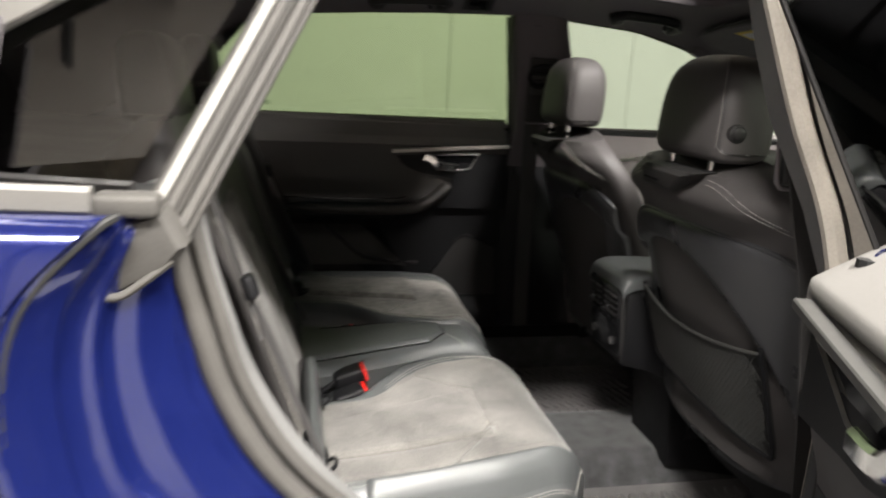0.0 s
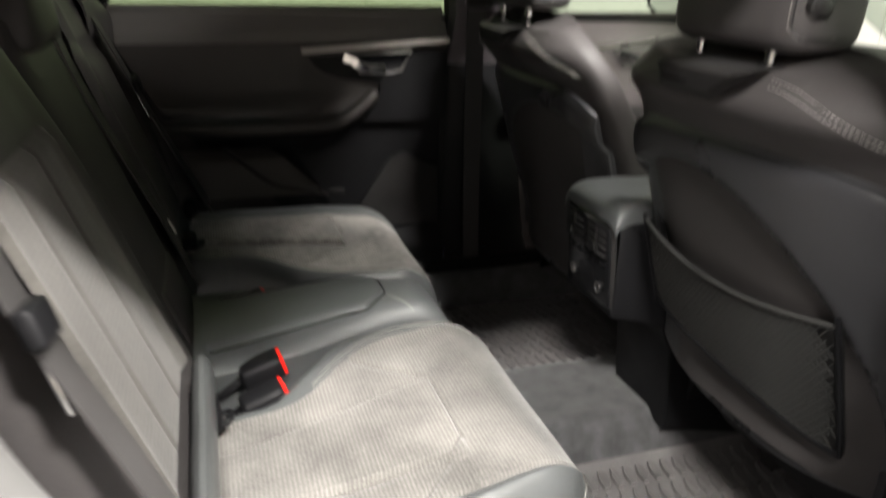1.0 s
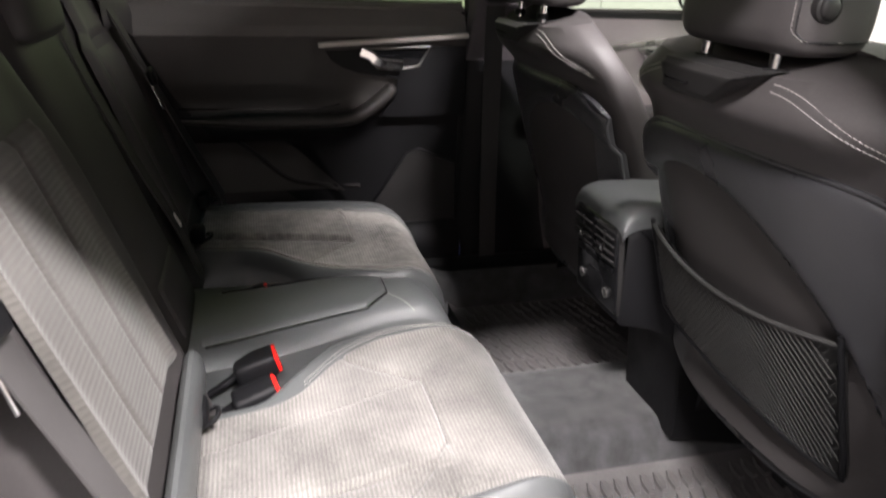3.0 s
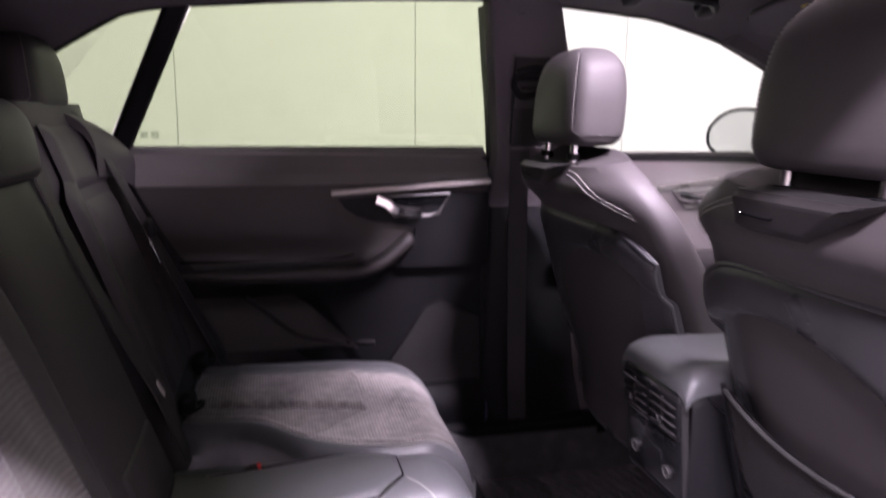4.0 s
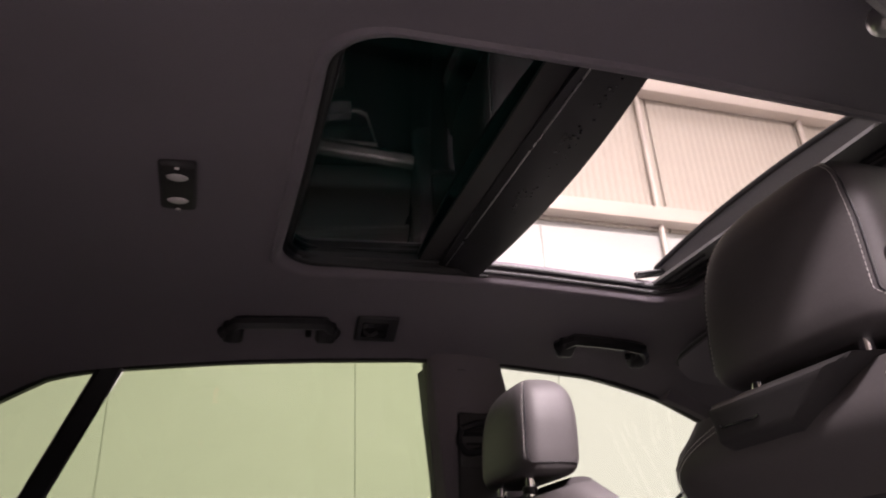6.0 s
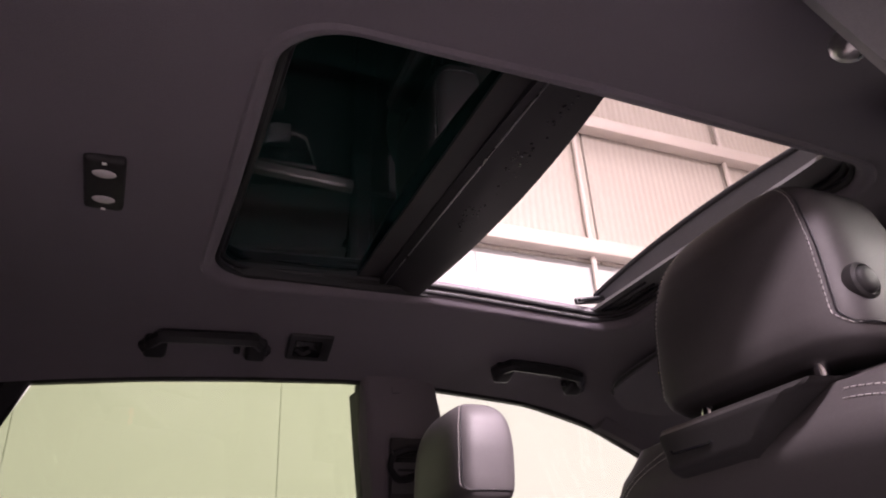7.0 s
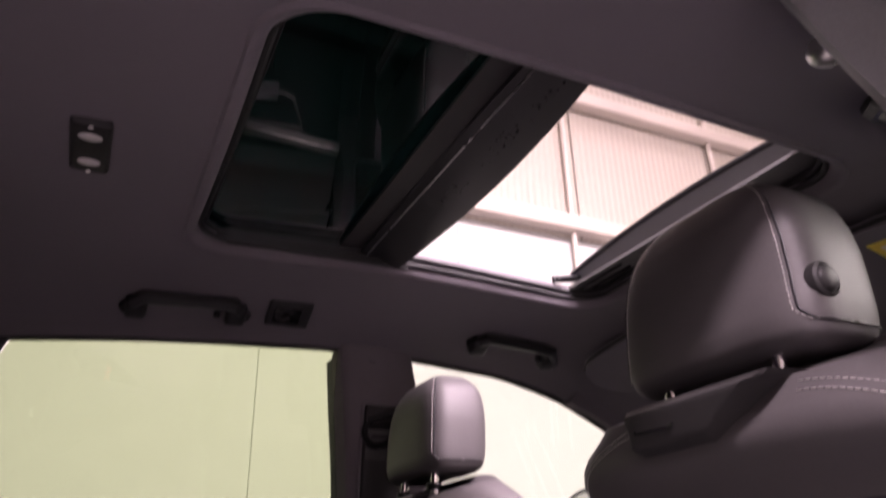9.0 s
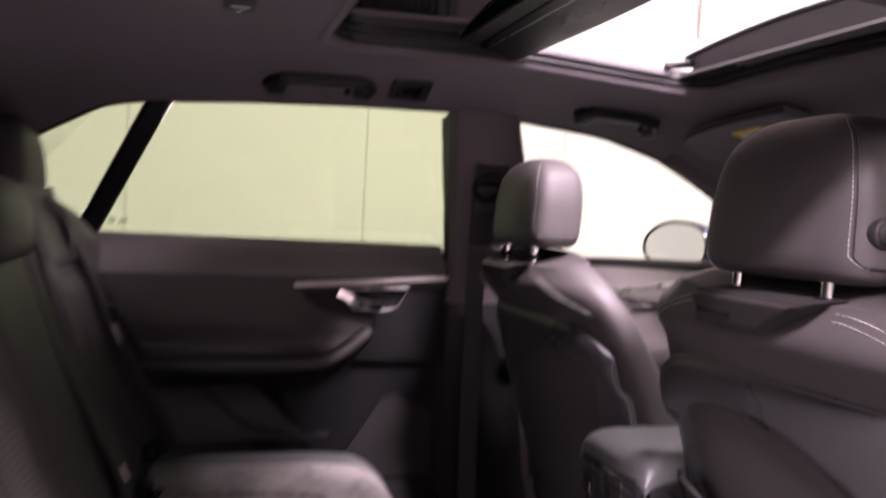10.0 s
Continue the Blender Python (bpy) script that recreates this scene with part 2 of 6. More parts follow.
def soft(x, a, b):
    """0 below a, 1 above b, smooth between."""
    u = max(0.0, min(1.0, (x - a) / (b - a)))
    return u * u * (3 - 2 * u)


def near_line(x, y, line):
    """The distance of a point from a polyline in the plane."""
    best = 9
    for (a, b), (c, d) in zip(line, line[1:]):
        ux, uy = c - a, d - b
        f = max(0, min(1, ((x - a) * ux + (y - b) * uy) / (ux * ux + uy * uy)))
        best = min(best, math.hypot(x - a - f * ux, y - b - f * uy))
    return best


def stitches(path, step=0.006, length=0.0042, r=0.0007):
    """Short pieces of thread along a path, joined."""
    path = [Vector(p) for p in path]
    bm = bmesh.new()
    left = 0.0
    for a, b in zip(path, path[1:]):
        d = b - a
        if d.length < 1e-6:
            continue
        w = d.normalized()
        s = w.cross(Vector((0.3, 0.2, 0.93))).normalized() * r
        t = w.cross(s).normalized() * r
        pos = left
        while pos < d.length:
            p = a + w * pos
            q = p + w * length
            ring1 = [bm.verts.new(p + k) for k in (s, t, -s, -t)]
            ring2 = [bm.verts.new(q + k) for k in (s, t, -s, -t)]
            for i in range(4):
                bm.faces.new((ring1[i], ring1[(i + 1) % 4], ring2[(i + 1) % 4], ring2[i]))
            pos += step
        left = pos - d.length
    return bm


# ---- hall round the car ----
def hall():
    f = rbox((0.5, 0, -0.05), (16, 14, 0.1), 0)
    single("floor", f, CONCRETE, "grey sealed concrete floor of a hall", "floor", kind="structure", smooth=False)
    w = thing("wall_north", "white insulated wall panels below cream cladding", "wall", kind="structure")
    part("wall_core", rbox((0.5, 2.70, 3.2), (16, 0.12, 6.4), 0), WALLPANEL, w, smooth=False)
    for k in range(-6, 7):
        x0 = 0.62 + 1.10 * k
        part("panel", rbox((x0 + 0.55, 2.62, 1.5), (1.0985, 0.04, 3.0), 0.003, 1), WALLPANEL, w)
    for k in range(-6, 7):
        part("cladding_panel", rbox((0.75 + 1.25 * k, 2.625, 4.7), (1.236, 0.03, 3.3), 0.004, 1), CLADDING, w)
    for z in (3.11, 4.11, 5.1):
        part("beam", rbox((0.5, 2.55, z), (16, 0.10, 0.10), 0.008, 2), STEEL, w)
    for x in (-0.16, 1.18, 2.53, 3.88, 5.2):
        part("rod", tube([(x, 2.565, 2.4), (x, 2.565, 5.4)], 0.018, 8, up=(0, 1, 0)), STEEL, w)
    for name, c, s in (("wall_south", (0.5, -6, 3.2), (16, 0.2, 6.4)), ("wall_east", (8.4, 0, 3.2), (0.2, 14, 6.4)),
                       ("wall_west", (-7.4, 0, 3.2), (0.2, 14, 6.4))):
        w = thing(name, "plain pale brown panelled wall of the hall", "wall", kind="structure")
        part("wall_core", rbox(c, s, 0), HALLGREY, w, smooth=False)
        if name == "wall_south":
            for k in range(-6, 7):
                part("panel", rbox((0.3 + 1.2 * k, -5.88, 2.0), (1.19, 0.03, 3.98), 0.005, 1), HALLGREY, w)
                part("panel", rbox((0.3 + 1.2 * k, -5.88, 5.2), (1.19, 0.03, 2.38), 0.005, 1), HALLGREY, w)
            for x in (-3.1, -1.5, 0.6, 2.4):
                part("rod", tube([(x, -5.84, 0.0), (x, -5.84, 6.4)], 0.045, 8, up=(1, 0, 0)), SEAL_DARK, w)
    single("ceiling", rbox((0.5, -1.6, 6.5), (16, 8.5, 0.2), 0), CLADDING, "cream metal ceiling of the hall", "ceiling", kind="structure",
           smooth=False)


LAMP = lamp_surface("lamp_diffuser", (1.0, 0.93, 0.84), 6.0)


def unseen_lamp(x, y, z, sx, sy, watts, tilt):
    """A long lamp added out of view, on two rods, or on the wall when it is tilted, with the light that its diffuser
    gives.
    """
    t = thing("ceiling_lamp" if tilt == 0 else "wall_lamp", "long white ceiling lamp, added out of view to light car and hall" if tilt == 0 else "long white wall lamp, tilted, added out of view to light the car", "lamp", "hall lamps")
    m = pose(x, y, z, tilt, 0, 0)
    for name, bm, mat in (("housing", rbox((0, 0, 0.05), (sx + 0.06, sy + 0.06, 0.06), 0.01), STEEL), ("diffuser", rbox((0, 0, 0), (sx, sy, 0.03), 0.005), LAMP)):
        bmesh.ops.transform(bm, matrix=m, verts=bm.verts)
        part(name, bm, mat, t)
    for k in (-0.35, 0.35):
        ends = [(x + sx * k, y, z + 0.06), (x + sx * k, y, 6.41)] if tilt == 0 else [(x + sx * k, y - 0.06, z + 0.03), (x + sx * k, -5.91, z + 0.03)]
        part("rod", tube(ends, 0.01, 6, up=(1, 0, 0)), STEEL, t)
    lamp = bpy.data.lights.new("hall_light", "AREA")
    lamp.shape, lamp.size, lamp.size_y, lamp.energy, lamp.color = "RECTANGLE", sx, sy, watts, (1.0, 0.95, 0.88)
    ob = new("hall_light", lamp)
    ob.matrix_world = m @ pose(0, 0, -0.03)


hall()
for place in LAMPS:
    unseen_lamp(*place)

# ---- car: roof lining ----
EDGE_Z = [(-0.95, 1.06), (-0.70, 1.25), (-0.60, 1.325), (-0.486, 1.395), (-0.358, 1.467), (-0.266, 1.482), (-0.05, 1.497), (0.15, 1.508),
          (0.38, 1.516), (0.55, 1.511), (0.80, 1.49), (0.98, 1.445), (1.115, 1.387), (1.30, 1.29), (1.45, 1.19)]
EDGE_Y = [(-0.95, 0.80), (-0.60, 0.70), (-0.30, 0.655), (0.0, 0.618), (0.5, 0.600), (0.9, 0.600), (1.2, 0.63), (1.45, 0.68)]
MID_Z = [(-0.95, 1.33), (-0.60, 1.475), (-0.30, 1.525), (-0.11, 1.545), (0.05, 1.557), (0.4, 1.565), (0.80, 1.553), (0.95, 1.53), (1.15, 1.45), (1.45, 1.27)]


def smooth_interp(x, pts, h=0.05):
    return (interp(x - h, pts) + 2 * interp(x, pts) + interp(x + h, pts)) / 4


def roof_z(x, y):
    s = min(1.0, abs(y) / smooth_interp(x, EDGE_Y))
    ze, zc = smooth_interp(x, EDGE_Z, 0.02), smooth_interp(x, MID_Z)
    return ze + (zc - ze) * (1 - s ** 3.2)


OPEN_X0, OPEN_X1, OPEN_A, OPEN_B, OPEN_R = 0.022, 0.838, -0.342, 0.286, 0.075
OPEN_M = (OPEN_A + OPEN_B) / 2


def rounded_rect(x0, x1, y0, y1, r, n=12):
    """Points of a rectangle with round corners, counter-clockwise."""
    pts = []
    for cx, cy, a0 in ((x1 - r, y1 - r, 0), (x0 + r, y1 - r, 90), (x0 + r, y0 + r, 180), (x1 - r, y0 + r, 270)):
        for k in range(n + 1):
            a = radians(a0 + 90 * k / n)
            pts.append((cx + r * math.cos(a), cy + r * math.sin(a)))
    full = []
    for i, p in enumerate(pts):
        q = pts[(i + 1) % len(pts)]
        d = math.hypot(q[0] - p[0], q[1] - p[1])
        k = max(1, int(d / 0.04))
        full += [(p[0] + (q[0] - p[0]) * j / k, p[1] + (q[1] - p[1]) * j / k) for j in range(k)]
    return full


def ring_sheet(inner, x0, x1, yfn, zfn, rings=14, lip=()):
    """A sheet from an inner outline to an outer border, with the given rings of (inset, rise) for a lip at the inner edge."""
    cx = sum(p[0] for p in inner) / len(inner)
    cy = sum(p[1] for p in inner) / len(inner)
    out = []
    for px, py in inner:
        dx, dy = px - cx, py - cy
        # outer point: scale until the border is reached
        lo, hi = 1.0, 40.0
        for _ in range(40):
            m = (lo + hi) / 2
            x, y = cx + dx * m, cy + dy * m
            if x0 <= x <= x1 and abs(y) <= yfn(x):
                lo = m
            else:
                hi = m
        out.append((cx + dx * lo, cy + dy * lo))
    rs = []
    for inset, rise in reversed(lip):
        r = []
        for px, py in inner:
            d = math.hypot(px - cx, py - cy)
            f = 1 - inset / d
            r.append((cx + (px - cx) * f, cy + (py - cy) * f, zfn(px, py) + rise))
        rs.append(r)
    for k in range(rings + 1):
        f = (k / rings) ** 1.3
        r = []
        for (a, b), (c, d) in zip(inner, out):
            x, y = a + (c - a) * f, b + (d - b) * f
            r.append((x, y, zfn(x, y)))
        rs.append(r)
    return rs


def roof():
    inner = rounded_rect(OPEN_X0, OPEN_X1, OPEN_A, OPEN_B, OPEN_R)
    lip = [(0.004, -0.005), (0.010, -0.005), (0.017, -0.001), (0.022, 0.008), (0.024, 0.020), (0.024, 0.040)]
    rs = ring_sheet(inner, -0.95, 1.30, lambda x: smooth_interp(x, EDGE_Y), roof_z, 22, lip)
    bm = loft(rs, caps=False)
    single("headliner", bm, HEADLINING, "dark grey fabric headliner round an open sunroof", "headliner", kind="structure")
    # black rubber seal round the inside of the opening
    cx, cy = (OPEN_X0 + OPEN_X1) / 2, OPEN_M
    for inset, rise, r in ((0.026, 0.015, 0.0045), (0.030, 0.027, 0.005)):
        pts = []
        for px, py in inner:
            f = 1 - inset / math.hypot(px - cx, py - cy)
            pts.append((cx + (px - cx) * f, cy + (py - cy) * f, roof_z(px, py) + rise))
        single("opening_seal", tube(pts, r, 8, closed=True), SEAL_DARK, "black rubber seal round the sunroof opening", "seal", "sunroof seals", kind="structure")
    # outer skin of the roof
    big = rounded_rect(OPEN_X0 - 0.03, OPEN_X1 + 0.10, OPEN_A - 0.06, OPEN_B + 0.06, OPEN_R)
    rs = ring_sheet(big, -0.95, 1.30, lambda x: smooth_interp(x, EDGE_Y) + 0.05, lambda x, y: roof_z(x, y * 0.93) + 0.062, 10, [(0.01, -0.004), (0.014, -0.05)])
    single("roof_skin", loft(rs, caps=False), PAINT, "metallic blue painted steel car roof", "car roof", kind="structure")


roof()


def sunroof():
    t = thing("sunroof", "dark tinted glass sunroof slid half open, wet at its front edge", "sunroof")
    # glass panel, slid back and slightly tilted
    def pane(u, v):
        y = -0.315 + 0.63 * v
        x = OPEN_X0 - 0.02 + (0.335 - OPEN_X0 + 0.02) * u
        return (x, y, 1.598 + 0.010 * u - 0.03 * (y / 0.315) ** 2 * 0.5)
    part("roof_glass", sheet(pane, 8, 12), GLASS_ROOF, t, "dark tinted roof glass")

    def nose(v):
        y = -0.320 + 0.64 * v
        k = 1 - (y / 0.320) ** 2
        return y, 0.395 + 0.030 * k, 1.600 - 0.010 * (1 - k)
    rings = []
    for k in range(41):
        y, xf, z = nose(k / 40)
        rings.append([(0.322, y, z - 0.012), (0.352, y, z - 0.016), (xf - 0.02, y, z - 0.026), (xf - 0.004, y, z - 0.026), (xf + 0.004, y, z - 0.014),
                      (xf, y, z), (0.35, y, z + 0.012), (0.322, y, z + 0.010)])
    part("front_seal", loft(rings), TRIM_BLACK, t, "black rubber front seal, wet")
    part("glass_frame", sheet(lambda u, v: (0.283 + 0.045 * u, -0.318 + 0.636 * v, 1.586 + 0.004 * u), 1, 10, (0, 0, 0.006)), PLASTIC_GREY, t)
    part("trim_line", tube([(0.334, -0.32, 1.5795), (0.334, 0.32, 1.5795)], 0.0012, 6), ALU, t)
    for s in (-1, 1):
        part("guide_rail", rbox((0.43, s * 0.325, 1.588), (0.82, 0.022, 0.016), 0.003, 2), SEAL_DARK, t)
        part("rail_lip", rbox((0.62, s * 0.312, 1.578), (0.42, 0.006, 0.006), 0.002, 2), ALU, t)
    # drops of water on the seal
    rnd = random.Random(4)
    drops = bmesh.new()
    for k in range(90):
        c = rnd.choice((0.02, -0.13, -0.24))
        y = c + rnd.gauss(0, 0.025)
        x = 0.372 + rnd.uniform(-0.012, 0.02)
        y0, xf, z = nose((y + 0.320) / 0.64)
        r = rnd.uniform(0.0008, 0.0026)
        one = bmesh.new()
        bmesh.ops.create_icosphere(one, subdivisions=1, radius=r)
        bmesh.ops.transform(one, matrix=Matrix.Translation((x, y, z - 0.0225)) @ Matrix.Diagonal((1, 1, 0.5, 1)), verts=one.verts)
        add(drops, one)
    tagged(part("water_drops", drops, GLOSS, t, "small water drops on the rubber"), kind="stuff")
    for y in (OPEN_A - OPEN_M + 0.021, OPEN_B - OPEN_M - 0.021):
        part("side_seal", rbox((0.235, y, 1.588), (0.36, 0.010, 0.046), 0.003, 2), SEAL_DARK, t)
    # rear end panel under the glass
    part("rear_shelf", rbox((OPEN_X0 + 0.012, 0, 1.588), (0.05, 0.62, 0.012), 0.003, 2), PLASTIC, t)
    for c in t.children:
        c.data.transform(Matrix.Translation((0, OPEN_M, 0)))


sunroof()


def wind_deflector():
    t = thing("wind_deflector", "black raised wind deflector at the front of the sunroof", "wind deflector")
    part("blade", sheet(lambda u, v: (0.79 + 0.045 * u, -0.31 + 0.62 * v, 1.585 + 0.055 * (1 - u) - 0.02 * (2 * v - 1) ** 2), 4, 14, (0.004, 0, -0.004)), TRIM_GREY, t)
    part("edge_strip", tube([(0.788, -0.31 + 0.62 * k / 14, 1.642 - 0.02 * (2 * k / 14 - 1) ** 2) for k in range(15)], 0.005, 8), SEAL_DARK, t)
    for s in (-1, 1):
        part("arm", rbox((0.762, s * 0.295, 1.602), (0.07, 0.010, 0.014), 0.003, 2, (0, -10, 0)), SEAL_DARK, t)
        part("spring", tube([(0.72, s * 0.27, 1.587), (0.75, s * 0.285, 1.60), (0.79, s * 0.29, 1.61)], 0.003, 6), PLASTIC, t)
    part("front_tray", sheet(lambda u, v: (0.76 + 0.09 * u, -0.31 + 0.62 * v, 1.576 + 0.006 * u), 3, 10, (0, 0, 0.006)), TRIM_GREY, t)
    for k in range(3):
        part("tray_rib", rbox((0.775 + 0.02 * k, 0.21, 1.574), (0.004, 0.14, 0.005), 0.0015, 1), SEAL_DARK, t)
    return t


for c in wind_deflector().children:
    c.data.transform(Matrix.Translation((0, OPEN_M, 0)))


def grab_handle(x0, x1, y, dz=0.0):
    t = thing("grab_handle", "black folded grab handle on the headliner above a door", "grab handle", "roof grab handles")
    s = 1 if y > 0 else -1
    L = x1 - x0
    pts = []
    for k in range(25):
        f = k / 24
        x = x0 + L * f
        out = 0.040 * min(1, math.sin(math.pi * f) * 2.6)
        pts.append((x, y - s * out, roof_z(x, y - s * out) - 0.012 + dz))
    part("grip", sweep(pts, rect(0.022, 0.026, 0.008), up=(0, 0, 1)), TRIM_BLACK, t)
    for f in (0.09, 0.91):
        x = x0 + L * f
        part("end_cap", rbox((x, y - s * 0.006, roof_z(x, y) - 0.012 + dz), (0.040, 0.046, 0.030), 0.010, 3, (-s * 25, 0, 0)), TRIM_BLACK, t)
    x = x0 + L * 0.74
    part("coat_hook", rbox((x, y - s * 0.024, roof_z(x, y) - 0.022), (0.012, 0.008, 0.014), 0.003, 2), PLASTIC, t)


for s in (1, -1):
    grab_handle(-0.038, 0.175, s * 0.492)
    grab_handle(0.652, 0.862, s * 0.49)


def belt_clip_pocket(y):
    s = 1 if y > 0 else -1
    t = thing("coat_hook_pocket", "small black recessed hook in the headliner beside the grab handle", "coat hook", "roof hooks")
    zc = roof_z(0.255, y)
    part("surround", rbox((0.253, y, zc - 0.009), (0.084, 0.064, 0.016), 0.005, 3, (-s * 30, 0, 0)), TRIM_BLACK, t)
    part("hollow", rbox((0.248, y - s * 0.003, zc - 0.016), (0.052, 0.038, 0.006), 0.003, 2, (-s * 30, 0, 0)), GLOSS, t)
    part("hook", tube(smooth_path([(0.226, y - s * 0.006, zc - 0.020), (0.238, y - s * 0.008, zc - 0.029), (0.252, y - s * 0.008, zc - 0.022)], 9), 0.0035, 8, up=(0, 1, 0)), PLASTIC_GREY, t)


belt_clip_pocket(0.468)
belt_clip_pocket(-0.515)


def reading_lamp():
    t = thing("rear_reading_lamp", "black rear roof lamp unit with two clear lenses, unlit", "reading lamp")
    z = roof_z(-0.112, 0)
    part("housing", rbox((-0.112, 0, z - 0.002), (0.046, 0.118, 0.014), 0.006, 3), PLASTIC_GREY, t)
    for s in (-1, 1):
        bm = bmesh.new()
        bmesh.ops.create_uvsphere(bm, u_segments=20, v_segments=10, radius=1)
        bmesh.ops.transform(bm, matrix=pose(-0.112, s * 0.030, z - 0.008) @ Matrix.Diagonal((0.014, 0.0095, 0.004, 1)), verts=bm.verts)
        part("lens", bm, LENS, t, "clear round lens")
        part("switch_mark", rbox((-0.112, s * 0.053, z - 0.0095), (0.005, 0.004, 0.001), 0), WHITE_LABEL, t)


reading_lamp()


# ---- car: side structure ----
def pane(name, outline, mat, parent):
    """A thin pane over a fan of outline points."""
    bm = bmesh.new()
    a = [bm.verts.new(p) for p in outline]
    bm.faces.new(a)
    ob = part(name, bm, mat, parent, smooth=False)
    return ob


def edge_pt(x, s, out=0.0):
    """A point on the upper border of the side windows."""
    return Vector((x, s * (smooth_interp(x, EDGE_Y) + 0.012 + out), smooth_interp(x, EDGE_Z, 0.02)))


def side_frame(s):
    """Roof rail trim, pillars and body flange on one side: s = 1 is the far side, -1 the side of the open door."""
    t = thing("roof_rail", "dark side rail trim above the car's side windows", "car trim", kind="structure")
    xs = [-0.9 + 2.3 * k / 60 for k in range(61)]
    part("rail_cover", sweep([edge_pt(x, s, 0.012) + Vector((0, 0, 0.016)) for x in xs], rect(0.03, 0.034, 0.008)), SEAL_DARK, t)
    # outer body rail
    part("outer_rail", sweep([edge_pt(x, s, 0.025) + Vector((0, 0, 0.075)) for x in xs], rect(0.07, 0.05, 0.02)), PAINT, t)

    # centre pillar trim
    b = thing("centre_pillar", "dark fabric covered centre pillar trim with a belt guide", "car pillar", kind="structure")
    rows = [(1.545, 0.398, 0.556, 0.572), (1.515, 0.398, 0.558, 0.584), (1.47, 0.404, 0.570, 0.592), (1.40, 0.412, 0.588, 0.602), (1.30, 0.428, 0.610, 0.625), (1.18, 0.452, 0.642, 0.68),
            (1.05, 0.455, 0.66, 0.76), (0.85, 0.455, 0.68, 0.772), (0.6, 0.44, 0.71, 0.772), (0.42, 0.42, 0.75, 0.772)]
    if s < 0:
        rows[:5] = [(1.545, 0.392, 0.556, 0.530), (1.515, 0.392, 0.558, 0.548), (1.47, 0.396, 0.570, 0.562), (1.40, 0.404, 0.588, 0.584), (1.30, 0.424, 0.610, 0.615)]
    rings = []
    for z, xa, xb, y in rows:
        rings.append([(xa + 0.004, s * (y + 0.085), z), (xa, s * (y + 0.010), z), (xa + 0.012, s * y, z), ((xa + xb) / 2, s * (y - 0.006), z),
                      (xb - 0.012, s * y, z), (xb, s * (y + 0.010), z), (xb - 0.004, s * (y + 0.085), z)])
    upper = [r for r in rings if r[0][2] >= 1.0]
    lower = [[(p[0], p[1], p[2]) for p in r] for r in rings if r[0][2] <= 1.06]
    # near cover is paler: the stronger light on it is put into its colour
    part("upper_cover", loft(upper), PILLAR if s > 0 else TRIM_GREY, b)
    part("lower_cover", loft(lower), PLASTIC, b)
    # body of the pillar behind the trim
    rings = []
    for z, xa, xb, y in rows[1:]:
        rings.append([(xa + 0.012, s * (y + 0.07), z), (xb - 0.012, s * (y + 0.07), z), (xb - 0.008, s * (y + 0.14), z), (xa + 0.008, s * (y + 0.14), z)])
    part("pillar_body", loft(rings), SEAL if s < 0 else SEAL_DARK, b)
    # slot, badge and belt guide on the trim
    slot = part("vent_slot", rbox((0.476, s * 0.588, 1.492), (0.036, 0.008, 0.013), 0.003, 2, (s * 10, 0, 0)), PILLAR, b)
    part("slot_line", tube([(0.458, s * 0.5838, 1.498), (0.494, s * 0.5838, 1.498), (0.494, s * 0.5845, 1.487), (0.458, s * 0.5845, 1.487)], 0.0008, 6, up=(0, 1, 0), closed=True), PLASTIC, slot)
    guide = thing("belt_guide", "black seat belt height guide on the centre pillar", "seat belt")
    part("recess_rim", tube([(x, s * (0.600 + 0.12 * max(0, 1.40 - z)), z) for x, z in rounded_rect(0.452, 0.548, 1.20, 1.405, 0.014, 5)], 0.0035, 8, up=(0, 1, 0), closed=True), PILLAR, guide)
    part("slider", rbox((0.500, s * 0.615, 1.302), (0.086, 0.016, 0.195), 0.006, 3, (s * 7, 0, 0)), PLASTIC_GREY, guide)
    part("loop", sweep(smooth_path([(0.462, s * 0.596, 1.362), (0.505, s * 0.586, 1.372), (0.536, s * 0.594, 1.352), (0.52, s * 0.592, 1.325), (0.475, s * 0.594, 1.312), (0.458, s * 0.600, 1.335), (0.462, s * 0.596, 1.362)], 26),
                       rect(0.016, 0.014, 0.004), up=(0, 1, 0)), PLASTIC, guide)
    part("bezel", rbox((0.497, s * 0.598, 1.342), (0.060, 0.012, 0.030), 0.005, 3), PLASTIC, guide)
    part("strap", sweep(smooth_path([(0.485, s * 0.590, 1.345), (0.488, s * 0.64, 1.2), (0.505, s * 0.69, 1.0), (0.52, s * 0.72, 0.7), (0.53, s * 0.73, 0.5)], 20),
                        rect(0.004, 0.047), up=(1, 0, 0)), WEBBING, guide)
    if s < 0:
        k = bmesh.new()
        bmesh.ops.create_uvsphere(k, u_segments=20, v_segments=12, radius=1)
        bmesh.ops.transform(k, matrix=pose(0.430, -0.570, 1.432, 15, 0, 0) @ Matrix.Diagonal((0.015, 0.018, 0.014, 1)), verts=k.verts)
        part("adjuster_knob", k, ALU, guide, "satin silver height knob")


for side in (1, -1):
    side_frame(side)


